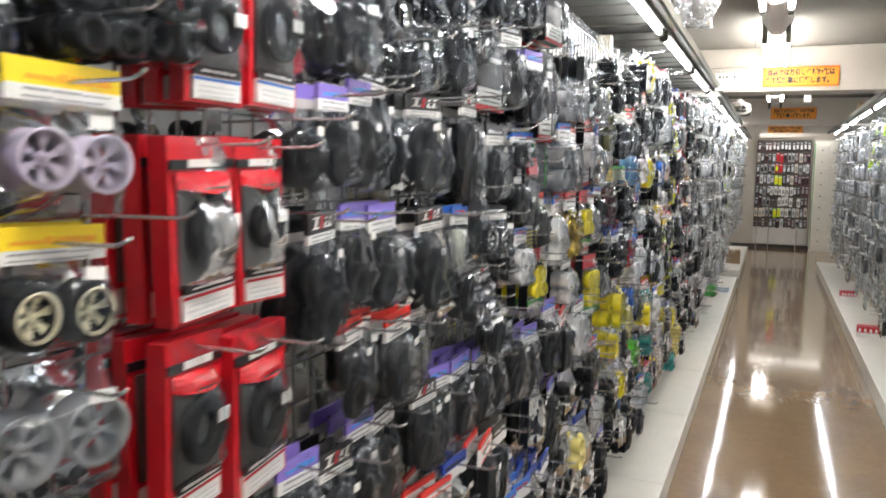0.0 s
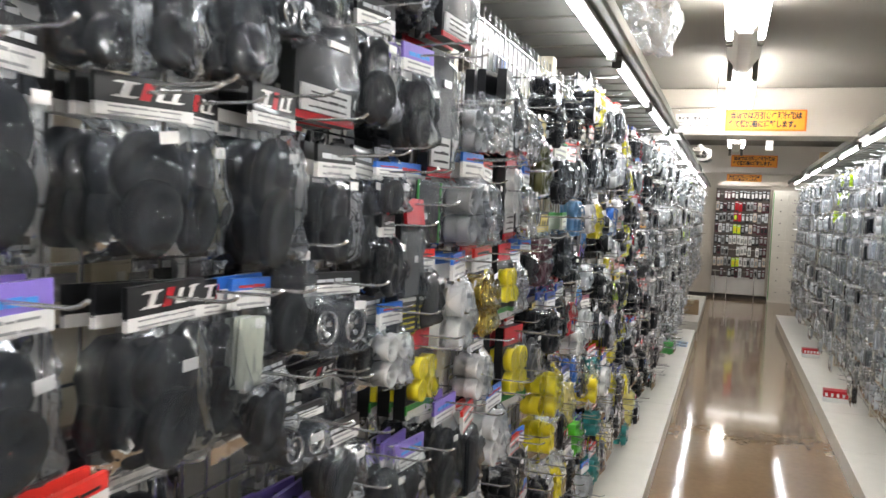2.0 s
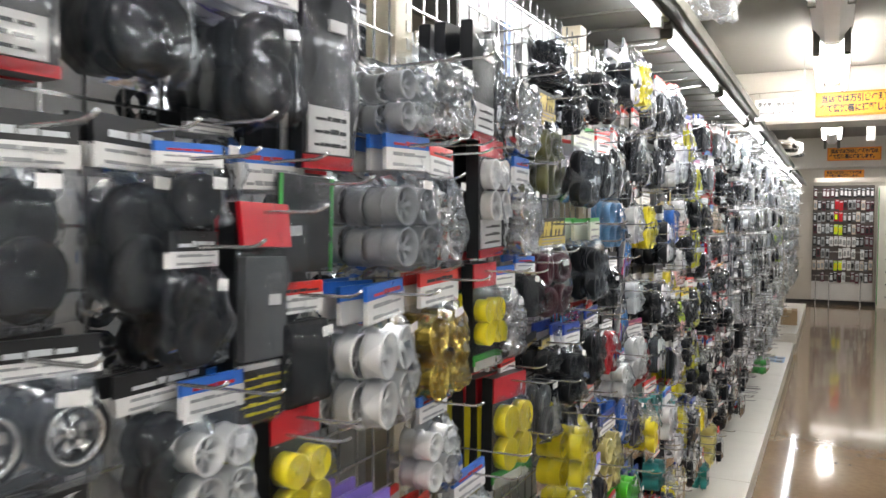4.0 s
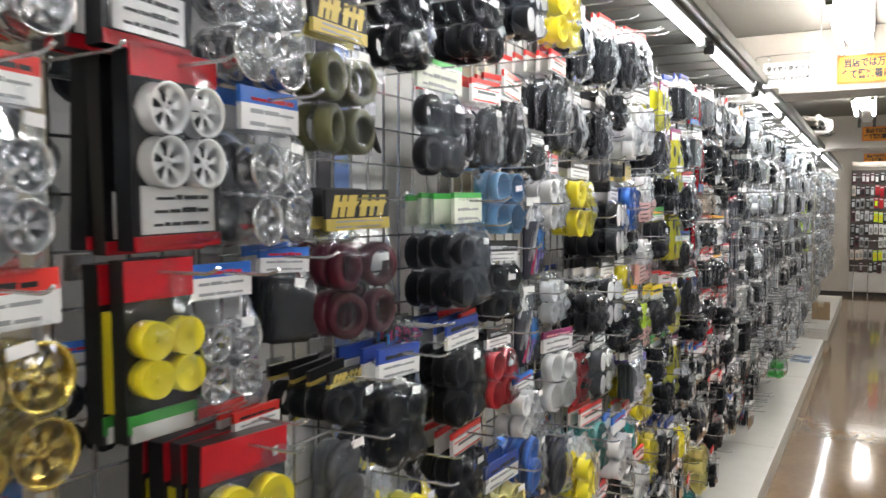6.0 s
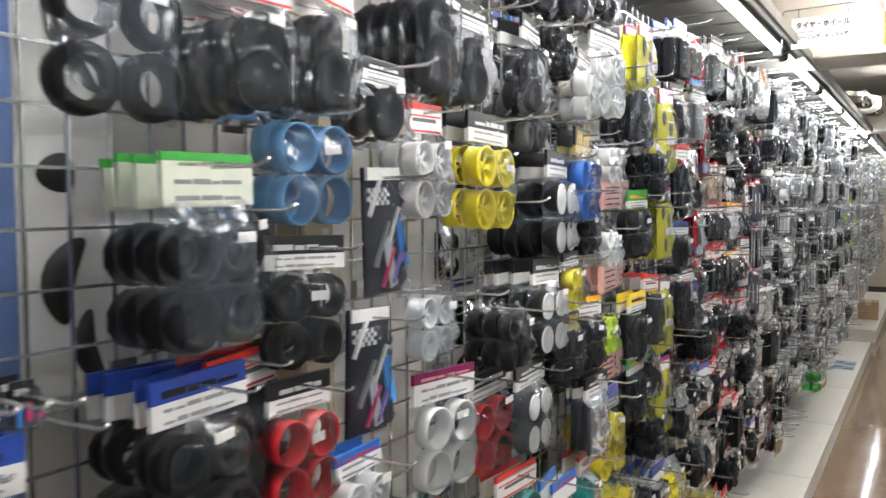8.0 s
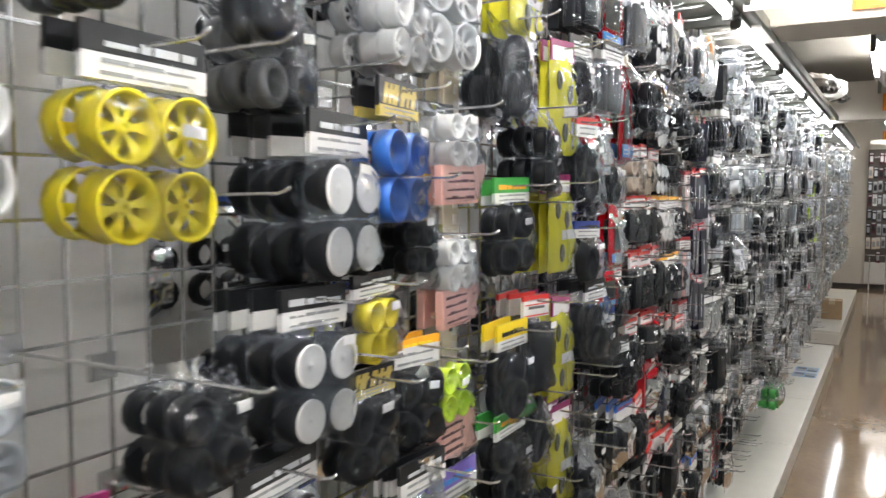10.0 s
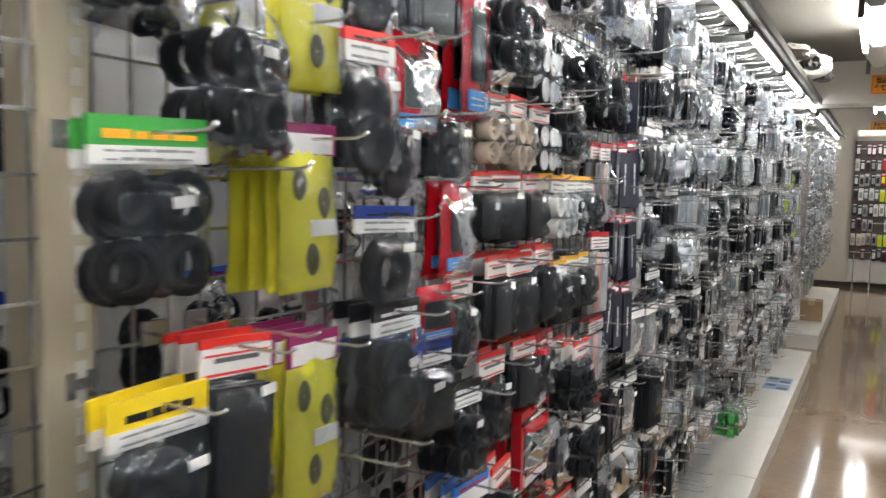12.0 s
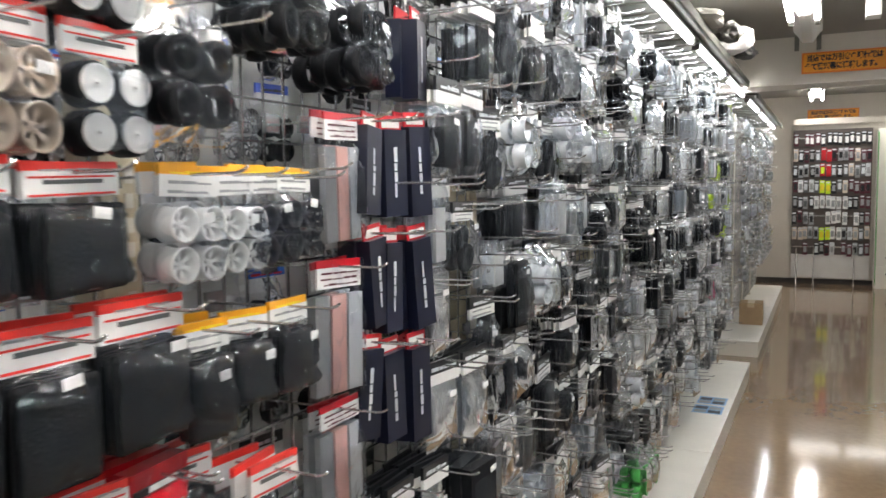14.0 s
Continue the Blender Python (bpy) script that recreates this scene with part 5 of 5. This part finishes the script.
def bundle(x, y, z, sx, sy, sz, material, label, seed):
    t = thing("wrapped_bundle", x, y, z, label, "bundle")
    bm = bmesh.new()
    bmesh.ops.create_icosphere(bm, subdivisions=3, radius=1.0)
    for v in bm.verts:
        n = noise.noise(v.co * 1.3 + Vector((seed, 0, 0))) * 0.4 + noise.noise(v.co * 3.5 + Vector((seed, 1, 0))) * 0.2
        v.co = Vector((v.co.x * sx * (1 + n), v.co.y * sy * (1 + n), max(v.co.z * sz * (1 + n), -sz * 0.7) + sz * 0.7))
    part("wrapping", bm, material, t)


bundle(-0.02, 10.05, 2.141, 0.10, 0.16, 0.09, WHITEPL, "white wrapped bundle on the shelf canopy", 1.0)
bundle(0.0, 9.68, 2.141, 0.06, 0.09, 0.05, DARK, "dark cloth bundle on the shelf canopy", 4.0)
bundle(0.03, 10.30, 2.141, 0.06, 0.10, 0.05, DARK, "dark box bundle on the shelf canopy", 7.0)
bundle(-0.05, 9.2, 2.141, 0.08, 0.18, 0.04, shader("grey_cloth", (0.3, 0.28, 0.25), rough=0.8, vary=0.2), "flat grey bundle on the shelf canopy", 9.0)

# ---- display board at the end of the aisle ----
def end_display():
    t = thing("display_board", 0.53, END - 0.16, 0, "dark wall display board with shelves of small blister packs", "display")
    bm = bmesh.new()
    box(bm, -0.49, 0.49, 0.10, 0.135, 0.42, 2.15, 0.003)
    part("backboard", bm, shader("brown_black_board", (0.085, 0.07, 0.062), rough=0.6, vary=0.2, scale=12), t)
    bm = bmesh.new()
    box(bm, -0.49, 0.49, 0.10, 0.135, 0.09, 0.419, 0.003)
    part("lower_panel", bm, PANEL, t)
    for x in (-0.42, -0.2, 0.3):
        bm = bmesh.new()
        lathe(bm, [(0.0, 0.016), (0.02, 0.014), (0.03, 0.009), (0.5, 0.009)], 10, "z", (x, 0.05, 0))
        part("leg", bm, STEEL, t)
    for k in range(8):
        bm = bmesh.new()
        box(bm, -0.48, 0.48, 0.086, 0.0985, 0.52 + k * 0.215, 0.535 + k * 0.215)
        part("rail", bm, STEEL, t)
    return t


end_display()
PACKS = [("black", "grey"), ("fog", "grey"), ("grey", "slate"), ("maroon", "grey"), ("black", "fog"), ("tan", "grey"), ("slate", "fog"), ("grey", "black"), ("maroon", "black"), ("white", "grey")]


def blister(x, z, card, blob):
    t = thing("blister_pack", x, END - 0.085, z, "small %s blister pack on the end display" % card, "packet", "blister packs on the end board")
    put("card", plate_mesh("card_end", 0.0, 0.003, 0.06, -0.175, 0.0, paint(card)), t, rz=-90)
    put("blister", plate_mesh("blister_end", 0.0032, 0.02, 0.04, -0.14, -0.055, paint(blob)), t, rz=-90)
    put("title", plate_mesh("title_end", 0.0032, 0.0042, 0.046, -0.03, -0.012, paint("fog")), t, rz=-90)


RNG2 = random.Random(12)
for row in range(8):
    for c in range(14):
        x, z = 0.53 - 0.45 + c * 0.0692, 2.115 - row * 0.215
        card, blob = RNG2.choice(PACKS)
        if row in (1, 2) and c in (5, 6):
            card, blob = ("red", "red") if row == 1 or c == 6 else ("red", "lime")
        if (row == 3 and c in (5, 6)) or (row == 6 and c in (5, 6)):
            card, blob = "lime", "yellow"
        if row in (4, 5) and 5 <= c <= 9:
            card, blob = "white", "grey"
        if row == 0:
            card, blob = ("black", "white") if c > 4 else ("maroon", "white")
        if row == 7 and c in (0, 1, 3):
            continue
        if RNG2.random() < 0.1 and row not in (1, 2, 3, 6):
            continue
        blister(x + RNG2.uniform(-0.008, 0.008), z - RNG2.uniform(0, 0.035), card, blob)


def side_cabinet():
    t = thing("parts_cabinet", 1.07, END - 0.33, 0, "tall cream cabinet with rows of small drawers", "cabinet")
    bm = bmesh.new()
    box(bm, 0.0, 0.5, 0.0, 0.32, 0.0, 2.12, 0.004)
    part("body", bm, CREAM, t)
    bm = bmesh.new()
    box(bm, 0.001, 0.012, -0.004, -0.0005, 0.05, 2.08)
    part("edge_strip", bm, paint("green"), t, "green edge strip")
    for i in range(2):
        for j in range(9):
            bm = bmesh.new()
            box(bm, 0.03 + i * 0.235, 0.245 + i * 0.235, -0.012, -0.0005, 0.1 + j * 0.218, 0.3 + j * 0.218, 0.003)
            dr = part("drawer", bm, CREAM, t)
            bm = bmesh.new()
            lathe(bm, [(-0.03, 0.001), (-0.03, 0.012), (-0.0125, 0.008)], 10, "y", (0.135 + i * 0.235, 0, 0.2 + j * 0.218))
            part("knob", bm, DARK, dr)


side_cabinet()

# a long blue printed strip and dark shapes seen through the bare part of the grid
def backing_card(y, w, z0, z1, material, label):
    t = thing("backing_card", GRID_X - 0.06, y, z0, label, "card")
    bm = bmesh.new()
    box(bm, -0.003, 0.003, -w / 2, w / 2, 0.0, z1 - z0, 0.001)
    part("sheet", bm, material, t)


backing_card(3.543, 0.042, 0.95, 1.98, shader("blue_film_strip", (0.16, 0.25, 0.52), rough=0.3, vary=0.2, scale=14), "long blue wrapped strip standing behind the grid")
backing_card(3.497, 0.042, 0.95, 1.98, shader("charcoal_strip", (0.06, 0.06, 0.07), rough=0.4, vary=0.2, scale=14), "long charcoal strip standing behind the grid")


def shaped_card():
    t = thing("shaped_card", GRID_X - 0.06, 3.62, 1.24, "white sheet with large black curved shapes behind the grid", "card")
    bm = bmesh.new()
    box(bm, -0.003, 0.003, -0.055, 0.055, 0.0, 0.74, 0.001)
    part("sheet", bm, WHITEPL, t)
    for z, ry, rz, lean, r in ((0.05, 0.014, 0.045, 12, 0.03), (0.13, 0.02, 0.05, -14, 0.0), (0.25, 0.022, 0.022, 4, 0.0), (0.41, 0.016, 0.075, 16, 0.008), (0.57, 0.02, 0.06, -18, 0.0), (0.67, 0.026, 0.04, 10, 0.0)):
        bm = bmesh.new()
        lathe(bm, [(0.0035, 1.0), (0.0055, 1.0), (0.0055, 0.001)], 20, "x")
        for v in bm.verts:
            v.co.y = v.co.y * ry + 0.35 * rz * v.co.z * v.co.z - 0.012
            v.co.z = v.co.z * rz
        ob = part("black_shape", bm, INK, t)
        ob.matrix_basis = pose(0, r, z, lean, 0, 0)


shaped_card()


slab("back_board", -0.40, -0.392, 3.32, 4.42, 0.6, 2.05, PANEL, "pale grey board behind the bare display grid", "panel")

LIGHTBOX = glow("light_box_panel", 2.2, (1.0, 0.97, 0.93))


def end_canopy():
    t = thing("end_canopy", 0.75, END - 0.8, 2.17, "white lamp canopy with two light panels before the end wall", "lamp canopy")
    bm = bmesh.new()
    box(bm, -0.68, 0.68, 0.0, 0.02, 0.0, 0.08, 0.003)
    part("valance", bm, WALLWHITE, t)
    bm = bmesh.new()
    box(bm, -0.68, 0.68, 0.021, 0.795, 0.065, 0.08)
    part("top_board", bm, WHITEPL, t)
    for x0 in (-0.65, 0.03):
        bm = bmesh.new()
        box(bm, x0, x0 + 0.62, 0.05, 0.6, 0.05, 0.0645, 0.002)
        part("light_panel", bm, LIGHTBOX, t)


end_canopy()


def ceiling_box():
    t = thing("junction_box", 0.66, 10.05, 2.26, "white rectangular box hanging from the ceiling", "box")
    bm = bmesh.new()
    box(bm, -0.035, 0.035, -0.06, 0.06, 0.0, 0.179, 0.004)
    part("housing", bm, WHITEPL, t)
    bm = bmesh.new()
    box(bm, -0.045, 0.045, -0.07, 0.07, 0.16, 0.1785, 0.003)
    part("flange", bm, WHITEPL, t)


ceiling_box()


def carton(x, y, rz, w, d, h, z=2.141, words="brown cardboard box stored on the shelf canopy"):
    t = thing("cardboard_box", x, y, z, words, "box", "cartons", rz=rz)
    bm = bmesh.new()
    box(bm, -w / 2, w / 2, -d / 2, d / 2, 0.0, h, 0.004)
    part("carton", bm, shader("brown_cardboard", (0.36, 0.25, 0.14), rough=0.8, vary=0.12, scale=20, bump=0.1), t)
    bm = bmesh.new()
    box(bm, -0.03, 0.03, -d / 2 - 0.001, d / 2 + 0.001, h - 0.04, h + 0.001)
    part("tape", bm, shader("parcel_tape", (0.5, 0.4, 0.25), rough=0.3, vary=0.08), t)


carton(1.33, 12.1, 3, 0.3, 0.4, 0.24)
carton(1.35, 10.9, -4, 0.26, 0.34, 0.17)
carton(-0.13, 13.1, 2, 0.2, 0.22, 0.2, 0.131, "brown cardboard box standing on the base deck")
